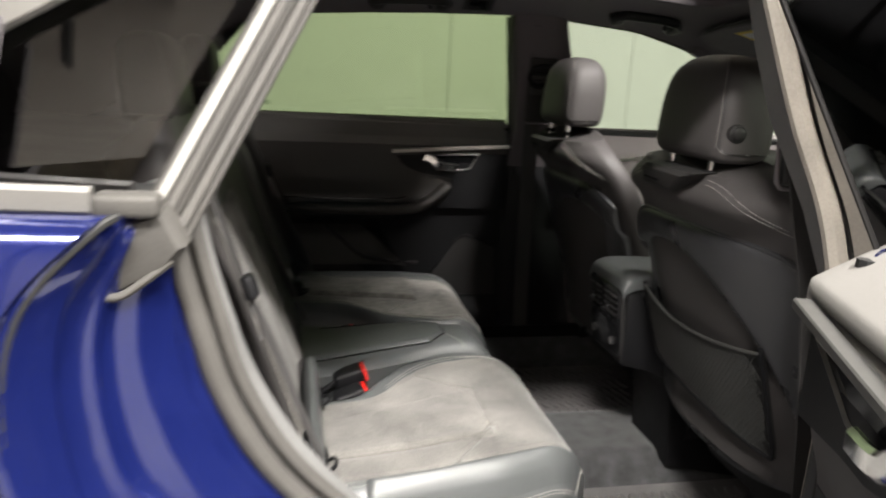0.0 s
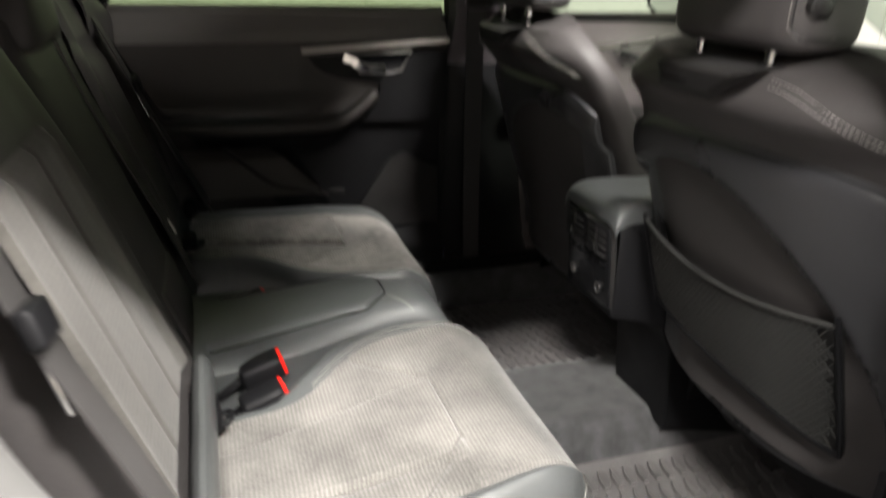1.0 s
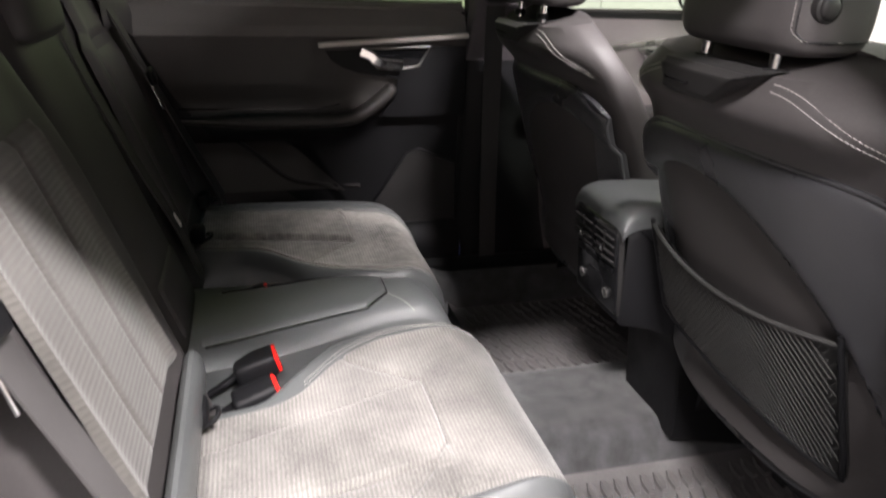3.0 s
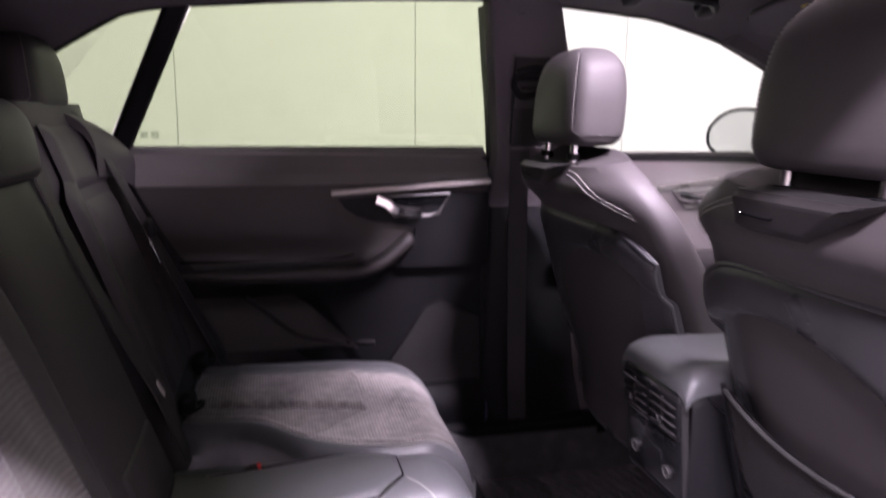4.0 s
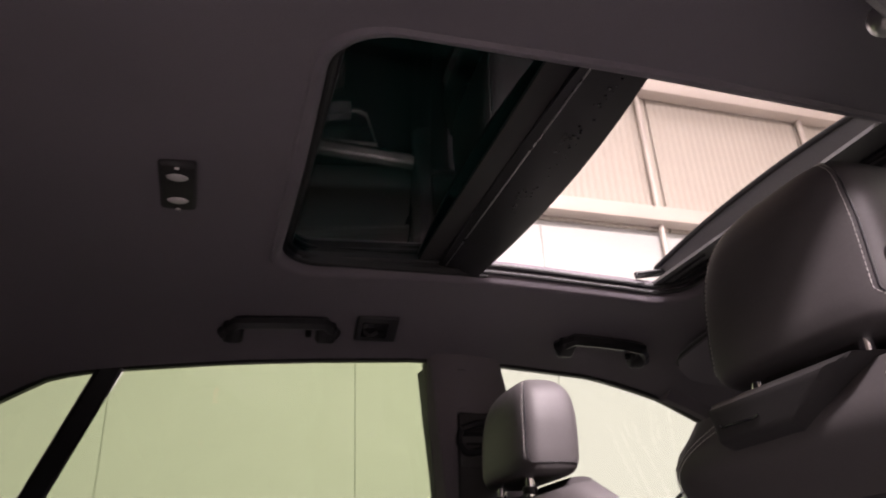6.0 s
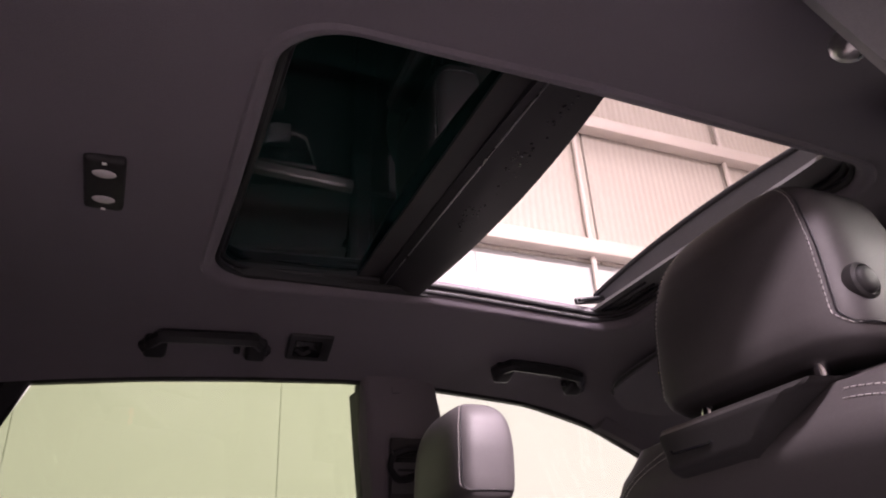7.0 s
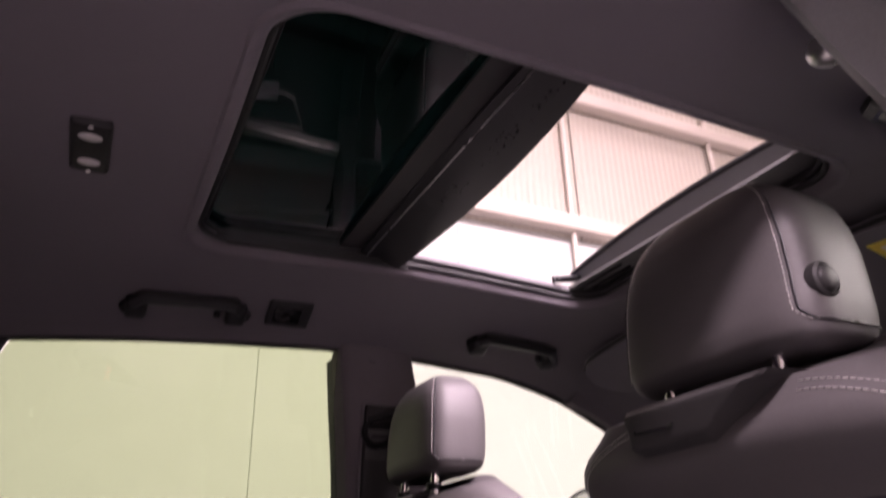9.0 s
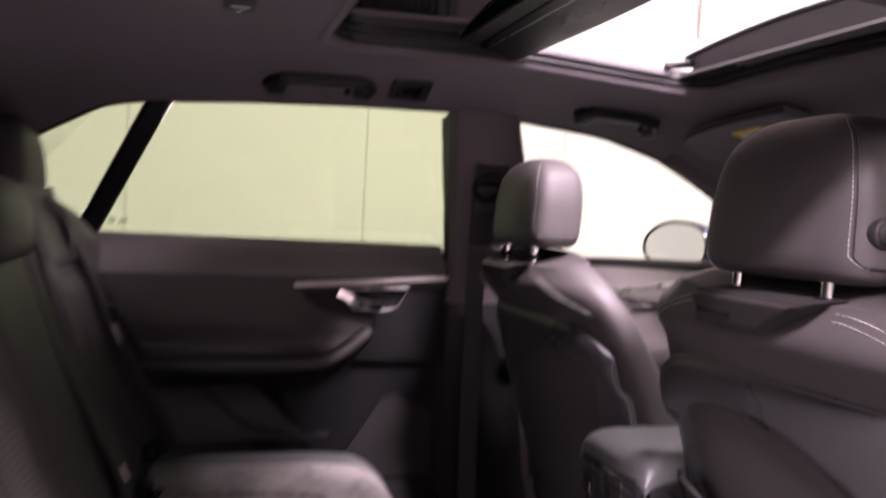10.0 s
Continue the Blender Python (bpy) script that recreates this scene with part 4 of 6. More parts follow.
def rear_seat(s, dx, dy, dz, label):
    """s = -1 builds it on the near side, +1 its mirror image."""
    t = thing("seat", label, "car seat", "rear seats")
    P = lambda x, y, z: (x + dx, -s * y + dy, z + dz)
    out_line = SUEDE_OUT if s < 0 else [(x, y + 0.055 * soft(x, -0.2, 0.0)) for x, y in SUEDE_OUT]
    cz = lambda x, y: cushion_z(x, y, out_line, s > 0)
    rings = []
    for k in range(121):
        x = -0.22 + 0.522 * (k / 120)
        yo, yi = smooth_interp(x, CUSH_OUT, 0.02), smooth_interp(x, CUSH_IN, 0.02)
        low = interp(x, [(-0.12, 0.565), (0.09, 0.505), (0.19, 0.462), (0.315, 0.45)])
        r = [P(x, yo + 0.035, low), P(x, yo + 0.012, low + 0.02)]
        r.append(P(x, yo - 0.004, low + 0.07))
        n = 90
        for j in range(n + 1):
            f = 0.5 - 0.5 * math.cos(math.pi * j / n)
            y = yo + (yi - yo) * f
            r.append(P(x, y, cz(x, y)))
        r.append(P(x, yi, 0.60))
        r.append(P(x, yi - 0.01, low))
        rings.append(r)
    part("cushion", loft(rings), LEATHER_SEAT, t, "grey leather seat cushion")

    def pad_z(x, y):
        d = min(near_line(x, y, h) for h in HEX)
        inside = soft(x, -0.3, -0.2) * (1 - soft(x, 0.112, 0.122)) * soft(y, -0.43 - (0.0 - x) * 0.12, -0.415 - (0.0 - x) * 0.12) * (1 - soft(y, -0.265 + (x) * 0.33, -0.25 + x * 0.33))
        wave = 0.0012 * noise.noise((x * 14, y * 14, 1.3))
        return cz(x, y) + 0.005 - 0.0046 * math.exp(-(d / 0.0045) ** 2) + 0.009 * inside + wave

    def insert(u, v):
        x = -0.203 + 0.478 * u
        y = smooth_interp(x, out_line, 0.02) + (smooth_interp(x, SUEDE_IN, 0.02) - smooth_interp(x, out_line, 0.02)) * v
        e = min(u * 0.5, (1 - u) * 0.5, v * 0.4, (1 - v) * 0.4)
        return P(x, y, pad_z(x, y) - 0.006 * (1 - soft(e, 0, 0.008)))
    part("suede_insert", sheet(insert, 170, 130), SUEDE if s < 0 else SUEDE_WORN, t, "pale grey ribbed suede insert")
    # outer bolster, a raised pad with a blunt rear end
    def bolster(u, v):
        x = -0.128 + 0.400 * u
        yo, so = smooth_interp(x, CUSH_OUT, 0.02), smooth_interp(x, out_line, 0.02) - 0.003
        y = so + (yo + 0.002 - so) * v
        e = min(u * 0.425, (1 - u) * 0.425 + 0.004, v * 0.05 + 0.001, (1 - v) * 0.06)
        return P(x, y, cz(x, y) - 0.0015 + (0.0150 if s < 0 else 0.004) * math.sqrt(soft(e, 0, 0.016)))
    part("bolster", sheet(bolster, 140, 36), LEATHER_SEAT, t, "smooth grey leather outer bolster")
    # double stitched seams beside the insert
    for off in (0.006, 0.013):
        pts = []
        for k in range(60):
            x = -0.055 + 0.30 * k / 59
            y = smooth_interp(x, SUEDE_IN, 0.02) + off
            pts.append(P(x, y, cz(x, y) + 0.0008))
        part("seam", stitches(pts), THREAD, t, "pale double stitching")
        pts = []
        for k in range(60):
            x = -0.20 + 0.46 * k / 59
            y = smooth_interp(x, out_line, 0.02) - off
            pts.append(P(x, y, cz(x, y) + 0.0008))
        part("seam", stitches(pts), THREAD, t, "pale double stitching")
        pts = []
        for k in range(70):
            x = -0.125 + 0.405 * k / 69
            yo = smooth_interp(x, CUSH_OUT, 0.02)
            pts.append(P(x, yo - 0.0008, cz(x, yo) + 0.003 - off * 0.9))
        part("seam", stitches(pts, 0.0060, 0.0045, 0.0007), THREAD, t, "pale double stitching")
    for h in HEX:
        pts = []
        for (xa, ya), (xb, yb) in zip(h, h[1:]):
            n = max(2, int(math.hypot(xb - xa, yb - ya) / 0.006))
            line = [(xa + (xb - xa) * k / n, ya + (yb - ya) * k / n) for k in range(n)]
            pts += [P(x, y, pad_z(x, y) + 0.0006) for x, y in line]
        part("panel_seam", stitches(pts, 0.0055, 0.0042, 0.0011), SUEDE_BACK, t, "grey stitched panel seam")
    part("side_box", rbox(P(0.255, -0.455, 0.50), (0.07, 0.05, 0.032), 0.006), PLASTIC, t, "black plastic seat hinge cover")
    part("under_frame", rbox(P(0.02, -0.30, 0.46), (0.40, 0.42, 0.09), 0.02), PLASTIC, t)
    part("release_loop", tube(smooth_path([P(-0.02, -0.545, 0.52), P(0.0, -0.56, 0.515), P(0.03, -0.56, 0.515), P(0.04, -0.545, 0.52)], 14), 0.004, 8), SATIN, t)
    # backrest
    backrest(t, P, -0.36, 0.25, 0.70, 1.262, s < 0)
    if s > 0:
        leather_face(t, P, -0.36, 0.70, 1.262)
    for yl in (-0.26, -0.50):
        part("anchor_cover", rbox(P(-0.202, yl, 0.725), (0.03, 0.05, 0.035), 0.010), PLASTIC, t, "black child seat anchor cover")
        part("anchor_loop", tube(smooth_path([P(-0.19, yl - 0.018, 0.715), P(-0.176, yl - 0.012, 0.722), P(-0.176, yl + 0.012, 0.722), P(-0.19, yl + 0.018, 0.715)], 12), 0.0035, 8), PLASTIC, t)
    R = lambda x, yl, z: P(-x + 0.012, -0.362 + yl, z)
    part("headrest", headrest_mesh(R, (0.414, 0.0, 0.118, 1.250, 1.380, 0.085)), LEATHER, t, "black leather headrest")
    for side in (-1, 1):
        part("headrest_piping", tube(headrest_seam(R, (0.414, 0.0, 0.118, 1.250, 1.380, 0.085), side, 0.72), 0.0013, 6, up=(1, 0, 0)), THREAD_GREY, t, "grey headrest piping")
    for yl in (-0.06, 0.06):
        part("post", tube([P(-0.432, -0.362 + yl, 1.20), P(-0.440, -0.362 + yl, 1.27)], 0.0065, 10, up=(0, 1, 0)), CHROME, t)
    return t


def back_x(z):
    return -0.212 - 0.35 * (z - 0.70)


def backrest(t, P, yc, hw, z0, z1, suede):
    rings = []
    n = 34
    for k in range(n + 1):
        z = z0 - 0.06 + (z1 - z0 + 0.06) * k / n
        top = soft(z, z1 - 0.07, z1)
        w = hw * (1 - 0.10 * soft(z, z1 - 0.25, z1) - 0.05 * top)
        d = 0.11 * (1 - 0.65 * top ** 2)
        r = []
        for i in range(60):
            a = 2 * math.pi * i / 60
            yl = w * power(math.cos(a), 0.5)
            f = abs(yl) / w
            x = back_x(z) - d / 2 + d / 2 * power(math.sin(a), 0.5)
            if math.sin(a) > 0 and suede:
                x += 0.026 * soft(f, 0.55, 0.85) * (1 - 0.8 * soft(z, z1 - 0.22, z1)) * math.sin(a)
            r.append(P(x, yc + yl, z))
        rings.append(r)
    part("backrest", loft(rings), LEATHER, t, "black leather backrest")
    if suede:
        def face(u, v):
            z = z0 + 0.075 + (z1 - z0 - 0.22) * v
            yl = (-0.165 + 0.33 * u) * (1 - 0.1 * v)
            groove = min(abs(yl - 0.055), abs(yl + 0.055))
            e = min(u * 0.33, (1 - u) * 0.33, v * 0.35, (1 - v) * 0.35)
            return P(back_x(z) + 0.009 - 0.004 * math.exp(-(groove / 0.004) ** 2) - 0.012 * (1 - soft(e, 0, 0.012)) + 0.012 * soft(abs(yl), 0.12, 0.17), yc + yl, z)
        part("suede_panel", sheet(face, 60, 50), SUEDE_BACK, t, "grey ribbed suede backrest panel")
        part("lower_roll", loft([[P(back_x(0.72) + 0.010 + 0.016 * math.cos(a), yc + 0.185 * v, 0.735 + 0.040 * math.sin(a)) for a in [2 * math.pi * i / 18 for i in range(18)]]
                                 for v in (-1, -0.9, 0, 0.9, 1)]), LEATHER_SEAT, t, "grey leather roll at the seat joint")


def leather_face(t, P, yc, z0, z1):
    """Padded leather panels of the far backrest with seams between them."""
    def face(u, v, y0, y1, za, zb, tip):
        z = za + (zb - za) * v + tip * (2 * u - 1) * v
        yl = y0 + (y1 - y0) * u
        e = min(u * abs(y1 - y0), (1 - u) * abs(y1 - y0), v * (zb - za), (1 - v) * (zb - za))
        return P(back_x(z) - 0.004 + 0.014 * math.sqrt(soft(e, 0, 0.028)) + 0.010 * soft(abs(yl), 0.10, 0.2), yc + yl, z)
    for y0, y1, za, zb, tip in ((-0.212, -0.118, z0 + 0.03, z1 - 0.12, 0.03), (-0.114, 0.114, z0 + 0.03, z1 - 0.16, 0.0), (0.118, 0.212, z0 + 0.03, z1 - 0.12, -0.03), (-0.17, 0.17, z1 - 0.15, z1 - 0.035, 0.0)):
        part("padded_panel", sheet(lambda u, v: face(u, v, y0, y1, za, zb, tip), 20, 30), LEATHER, t, "padded black leather panel")


rear_seat(-1, 0.0, 0.0, 0.0, "rear seat with pale grey ribbed suede and grey leather bolsters")
rear_seat(1, -0.028, 0.11, 0.024, "rear seat with stained grey ribbed suede beside the far door")


def middle_seat():
    t = thing("seat", "narrow grey leather middle rear seat between two suede seats", "car seat", "rear seats")
    ya, yb = [(-0.23, -0.115), (-0.06, -0.082), (0.12, -0.022), (0.24, -0.02)], [(-0.23, 0.20), (0.0, 0.18), (0.12, 0.142), (0.24, 0.145)]
    def topz(x, f):
        z = 0.722 + 0.012 * soft(x, -0.2, 0.1) - 0.025 * abs(2 * f - 1) ** 5
        nose = max(0, x - 0.150) / 0.10
        return z - 0.16 * (1 - math.sqrt(max(0, 1 - min(1, nose) ** 2)))
    rings = []
    for k in range(111):
        x = -0.23 + 0.478 * k / 110
        a, b = smooth_interp(x, ya, 0.02), smooth_interp(x, yb, 0.02)
        rings.append([(x, a, 0.52)] + [(x, a + (b - a) * j / 80, topz(x, j / 80)) for j in range(81)] + [(x, b, 0.52)])
    part("cushion", loft(rings), LEATHER_SEAT, t, "grey leather middle cushion")
    hexa = [(-0.20, -0.068), (0.068, -0.005), (0.112, 0.045), (0.112, 0.12), (0.09, 0.152), (-0.20, 0.125)]
    def panel(u, v):
        x = -0.205 + 0.325 * u
        lo = interp(x, [(-0.21, -0.072), (0.068, -0.005), (0.112, 0.045), (0.125, 0.06)])
        hi = interp(x, [(-0.21, 0.125), (0.09, 0.152), (0.112, 0.12), (0.125, 0.10)])
        a, b = smooth_interp(x, ya, 0.02), smooth_interp(x, yb, 0.02)
        y = lo + (hi - lo) * v
        e = min((1 - u) * 0.325, v * (hi - lo), (1 - v) * (hi - lo))
        return (x, y, topz(x, (y - a) / (b - a)) - 0.004 + 0.0095 * math.sqrt(soft(e, 0, 0.020)))
    part("raised_panel", sheet(panel, 130, 80), LEATHER_SEAT, t)
    groove = []
    for (xa, ya_), (xb, yb_) in zip(hexa, hexa[1:]):
        for k in range(14):
            x, y = xa + (xb - xa) * k / 14, ya_ + (yb_ - ya_) * k / 14
            a, b = smooth_interp(x, ya, 0.02), smooth_interp(x, yb, 0.02)
            groove.append((x, y, topz(x, (y - a) / (b - a)) + 0.0005))
    part("panel_groove", tube(groove, 0.0024, 6), GLOSS, t, "dark stitched groove")
    for xa, ya_, xb, yb_ in ((0.112, 0.045, 0.150, -0.010), (0.098, 0.150, 0.125, 0.190)):
        pts = []
        for k in range(12):
            x, y = xa + (xb - xa) * k / 11, ya_ + (yb_ - ya_) * k / 11
            a, b = smooth_interp(x, ya, 0.02), smooth_interp(x, yb, 0.02)
            pts.append((x, y, topz(x, max(0, min(1, (y - a) / (b - a)))) + 0.0008))
        part("seam", stitches(pts, 0.0055, 0.004, 0.0007), THREAD, t, "pale stitching")
    rings = []
    for k in range(31):
        z = 0.66 + 0.56 * k / 30
        top = soft(z, 1.15, 1.22)
        w = 0.137 * (1 - 0.06 * top)
        d = 0.10 * (1 - 0.6 * top ** 2)
        rings.append([(back_x(z) - 0.004 - d / 2 + d / 2 * power(math.sin(a), 0.45), 0.035 + w * power(math.cos(a), 0.45), z) for a in [2 * math.pi * i / 40 for i in range(40)]])
    part("backrest", loft(rings), LEATHER, t, "black leather middle backrest")
    part("armrest_hatch", rbox((back_x(0.775) - 0.0105, 0.035, 0.775), (0.02, 0.19, 0.10), 0.009, 3, (0, -19.3, 0)), LEATHER, t, "folded black armrest hatch")
    part("headrest", headrest_mesh(lambda x, yl, z: (-x + 0.012, 0.035 + yl, z), (0.375, 0.0, 0.108, 1.18, 1.29, 0.085)), LEATHER, t, "low black leather headrest")


middle_seat()


def belt_buckle(x, y, z, turn):
    t = thing("belt_buckle", "black seat belt buckle with a red release button", "belt buckle", "belt buckles")
    part("body", rbox((x, y, z), (0.068, 0.048, 0.038), 0.009, 3, (0, -16, turn)), PLASTIC, t)
    m = pose(x, y, z, 0, -16, turn)
    b = rbox((0.0335, 0, 0.001), (0.008, 0.042, 0.030), 0.003, 2)
    bmesh.ops.transform(b, matrix=m, verts=b.verts)
    part("release_button", b, RED, t, "bright red release button")
    part("stalk", sweep([m @ Vector((-0.03, 0, 0)), m @ Vector((-0.09, 0, -0.014)), m @ Vector((-0.15, 0, -0.035))], rect(0.028, 0.010, 0.003)), PLASTIC, t)


belt_buckle(-0.124, -0.097, 0.692, 6)
belt_buckle(-0.126, -0.156, 0.672, 10)
single("seat_gap_panel", rbox((-0.13, -0.15, 0.60), (0.24, 0.14, 0.06), 0.012), LEATHER_SEAT, "grey leather flap between two rear seats", "seat trim")
belt_buckle(-0.128, 0.128, 0.700, 8)


def belt(name_label, path, tongue=None, turn=0, label_at=None, up=(1, 0, 0.3)):
    t = thing("seat_belt", name_label, "seat belt", "rear seat belts")
    part("webbing", sweep(smooth_path(path, 40), rect(0.046, 0.0025), up=up), WEBBING, t)
    if tongue:
        part("tongue_grip", rbox(tongue, (0.016, 0.05, 0.034), 0.006, 3, (turn, -18, 0)), PLASTIC, t)
        x, y, z = tongue
        part("tongue_plate", rbox((x + 0.008, y - 0.004, z - 0.045), (0.004, 0.026, 0.055), 0.0015, 2, (turn, -18, 0)), CHROME, t, "bright steel tongue")
    if label_at:
        part("belt_label", rbox(label_at, (0.003, 0.012, 0.028), 0.001, 1, (20, -20, 0)), WHITE_LABEL, t, "small white woven label")
    return t


belt("dark grey seat belt with its tongue, hanging down the far backrest",
     [(-0.44, 0.54, 1.275), (-0.405, 0.56, 1.235), (-0.362, 0.574, 1.15), (-0.322, 0.600, 1.05), (-0.268, 0.622, 0.92), (-0.214, 0.650, 0.79), (-0.18, 0.685, 0.70)], (-0.312, 0.602, 1.040), 8)
belt("dark grey seat belt across the inner edge of the far backrest",
     [(-0.388, 0.140, 1.215), (-0.372, 0.152, 1.15), (-0.345, 0.160, 1.07), (-0.296, 0.178, 0.944), (-0.256, 0.205, 0.84), (-0.215, 0.215, 0.72)], None, 0, (-0.250, 0.212, 0.838))
belt("dark seat belt with steel tongue hanging beside the open doorway",
     [(-0.375, -0.585, 1.25), (-0.343, -0.600, 1.162), (-0.322, -0.604, 1.097), (-0.306, -0.606, 1.05), (-0.281, -0.606, 0.99), (-0.245, -0.604, 0.90), (-0.20, -0.60, 0.78)], (-0.300, -0.612, 1.052), -10)


def far_wing():
    """Dark upholstered side wing and shoulder cap between the far backrest and the door."""
    t = thing("seat_side_wing", "dark padded side wing between the far backrest and the door", "seat trim")
    def wing(u, v):
        z = 0.73 + 0.47 * v
        y = 0.605 + 0.165 * u
        return (back_x(z) - 0.035 + 0.075 * math.sin(math.pi * min(1, 0.12 + 0.62 * u)) * (1 - 0.45 * v) - 0.03 * v, y, z)
    part("wing", sheet(wing, 16, 30, (-0.02, 0, 0)), LEATHER, t)
    def cap(k, f):
        y = 0.50 + 0.30 * f
        a = math.pi * k
        z = 1.272 - 0.055 * f ** 1.6
        return (-0.455 + 0.075 * math.cos(a) + 0.02 * f, y, z - 0.10 + 0.10 * math.sin(a) ** 0.7)
    part("shoulder_cap", sheet(cap, 18, 14, (0, 0, -0.02)), LEATHER, t, "dark padded shoulder cap")


far_wing()


# ---- centre console ----
def console():
    t = thing("centre_console", "black centre console with rear air vents and a grey armrest lid", "car console")
    yc = 0.016
    def ring(x, zt, zb, w):
        return [(x, yc + w * a, zb + (zt - zb) * b) for a, b in ((-0.94, 0), (-1, 0.08), (-1, 0.5), (-0.99, 0.86), (-0.93, 0.97), (-0.8, 1), (0, 1), (0.8, 1), (0.93, 0.97), (0.99, 0.86), (1, 0.5), (1, 0.08), (0.94, 0))]
    part("body", loft([ring(0.520, 0.872, 0.700, 0.087), ring(0.516, 0.878, 0.694, 0.092), ring(0.522, 0.882, 0.688, 0.096), ring(0.58, 0.884, 0.676, 0.099), ring(0.63, 0.884, 0.655, 0.100), ring(0.650, 0.884, 0.60, 0.100),
                       ring(0.665, 0.884, 0.42, 0.100), ring(0.9, 0.86, 0.38, 0.125), ring(1.3, 0.84, 0.35, 0.14)]), PLASTIC, t)
    # padded lid, rounded over its three free edges
    def lid(u, v):
        x, y = 0.500 + 0.42 * u, yc + 0.100 * (2 * v - 1)
        e = min((x - 0.500) / 0.05, 1.0), min(min(v, 1 - v) * 0.200 / 0.035, 1.0)
        drop = 0.024 * (1 - math.sqrt(max(0, 1 - (1 - e[0]) ** 2))) + 0.020 * (1 - math.sqrt(max(0, 1 - (1 - e[1]) ** 2)))
        return (x, y, 0.914 - drop)
    part("armrest_lid", sheet(lid, 50, 40, (0, 0, -0.016)), LEATHER_SEAT, t, "grey leather armrest lid")
    part("lid_gap", rbox((0.72, yc, 0.884), (0.40, 0.184, 0.010), 0.002, 1), GLOSS, t)
    part("side_seam", tube([(0.535, yc - 0.0985, 0.872), (0.575, yc - 0.1005, 0.835), (0.62, yc - 0.1015, 0.805)], 0.0012, 6), GLOSS, t)
    # rear panel with vents above and knobs below
    m = pose(0.513, yc, 0.788, 0, -5, 0)
    def put(name, bm, mat, label="", under=None):
        bmesh.ops.transform(bm, matrix=m, verts=bm.verts)
        return part(name, bm, mat, under or t, label)
    put("panel_rim", rbox((0.002, 0, 0.0), (0.012, 0.172, 0.178), 0.005, 3), PLASTIC_GREY)
    panel = put("rear_panel", rbox((-0.002, 0, 0.0), (0.012, 0.164, 0.170), 0.004, 3), GLOSS, "gloss black rear panel")
    for s in (-1, 1):
        put("vent_frame", rbox((-0.008, s * 0.043, 0.044), (0.006, 0.080, 0.062), 0.004, 2), PLASTIC, "", panel)
        for k in range(4):
            put("vent_slat", rbox((-0.0125, s * 0.043, 0.022 + 0.0145 * k), (0.010, 0.072, 0.0028), 0.001, 1, (0, 18, 0)), PLASTIC_GREY, "", panel)
        put("vent_tab", rbox((-0.019, s * 0.043, 0.038), (0.006, 0.006, 0.010), 0.0015, 2), CHROME, "small bright vent tab", panel)
        put("vent_divider", rbox((-0.0125, s * 0.043, 0.044), (0.006, 0.003, 0.056), 0.001, 1), PLASTIC_GREY, "", panel)
        put("climate_knob", tube([(-0.008, s * 0.050, -0.050), (-0.013, s * 0.050, -0.050)], 0.009, 20), TRIM_BLACK, "", panel)
        put("knob_ring", tube([(-0.0132, s * 0.050 + 0.0088 * math.cos(2 * math.pi * k / 20), -0.050 + 0.0088 * math.sin(2 * math.pi * k / 20)) for k in range(20)], 0.0007, 6, up=(1, 0, 0), closed=True), SATIN, "thin grey knob ring", panel)
        put("knob_mark", rbox((-0.0136, s * 0.050, -0.045), (0.001, 0.0012, 0.004), 0), CHROME, "", panel)
    for k in range(5):
        put("button", rbox((-0.0085, -0.06 + 0.03 * k, 0.000), (0.004, 0.024, 0.010), 0.002, 2), PLASTIC, "", panel)
    put("display", rbox((-0.0085, 0, -0.036), (0.003, 0.06, 0.022), 0.001, 1), GLOSS, "", panel)


console()


# ---- doors ----
def panel_y(x, z):
    """The inner face of a rear door, as a distance from the car's middle."""
    y = 0.770
    y += 0.048 * (max(0.0, z - 1.134) / 0.061) ** 1.15
    y -= 0.010 * soft(z, 1.00, 1.09) * (1 - soft(z, 1.10, 1.15))
    y += 0.018 * (1 - soft(z, 0.90, 1.0))
    arm = 0.884 + 0.045 * soft(x, 0.10, 0.24)
    band = math.exp(-((z - arm) / 0.038) ** 2) * (1 - soft(x, 0.14, 0.27))
    y -= 0.040 * band
    y -= 0.012 * math.exp(-((z - 1.01) / 0.05) ** 2) * (1 - soft(x, 0.05, 0.15))
    pocket = soft(z, 0.62, 0.66) * (1 - soft(z, 0.80, 0.86)) * soft(x, -0.40, -0.36) * (1 - soft(x, 0.02 + (0.80 - z) * 0.6, 0.06 + (0.80 - z) * 0.6))
    y += 0.022 * pocket
    y -= 0.03 * (1 - soft(z, 0.52, 0.62))
    return y


LEDGE_Y = [(0.0, 0.764), (0.08, 0.754), (0.18, 0.7505), (0.30, 0.756), (1.0, 0.820)]
LEDGE_Z = [(0.0, 1.112), (0.08, 1.118), (0.18, 1.1285), (0.30, 1.139), (1.0, 1.180)]


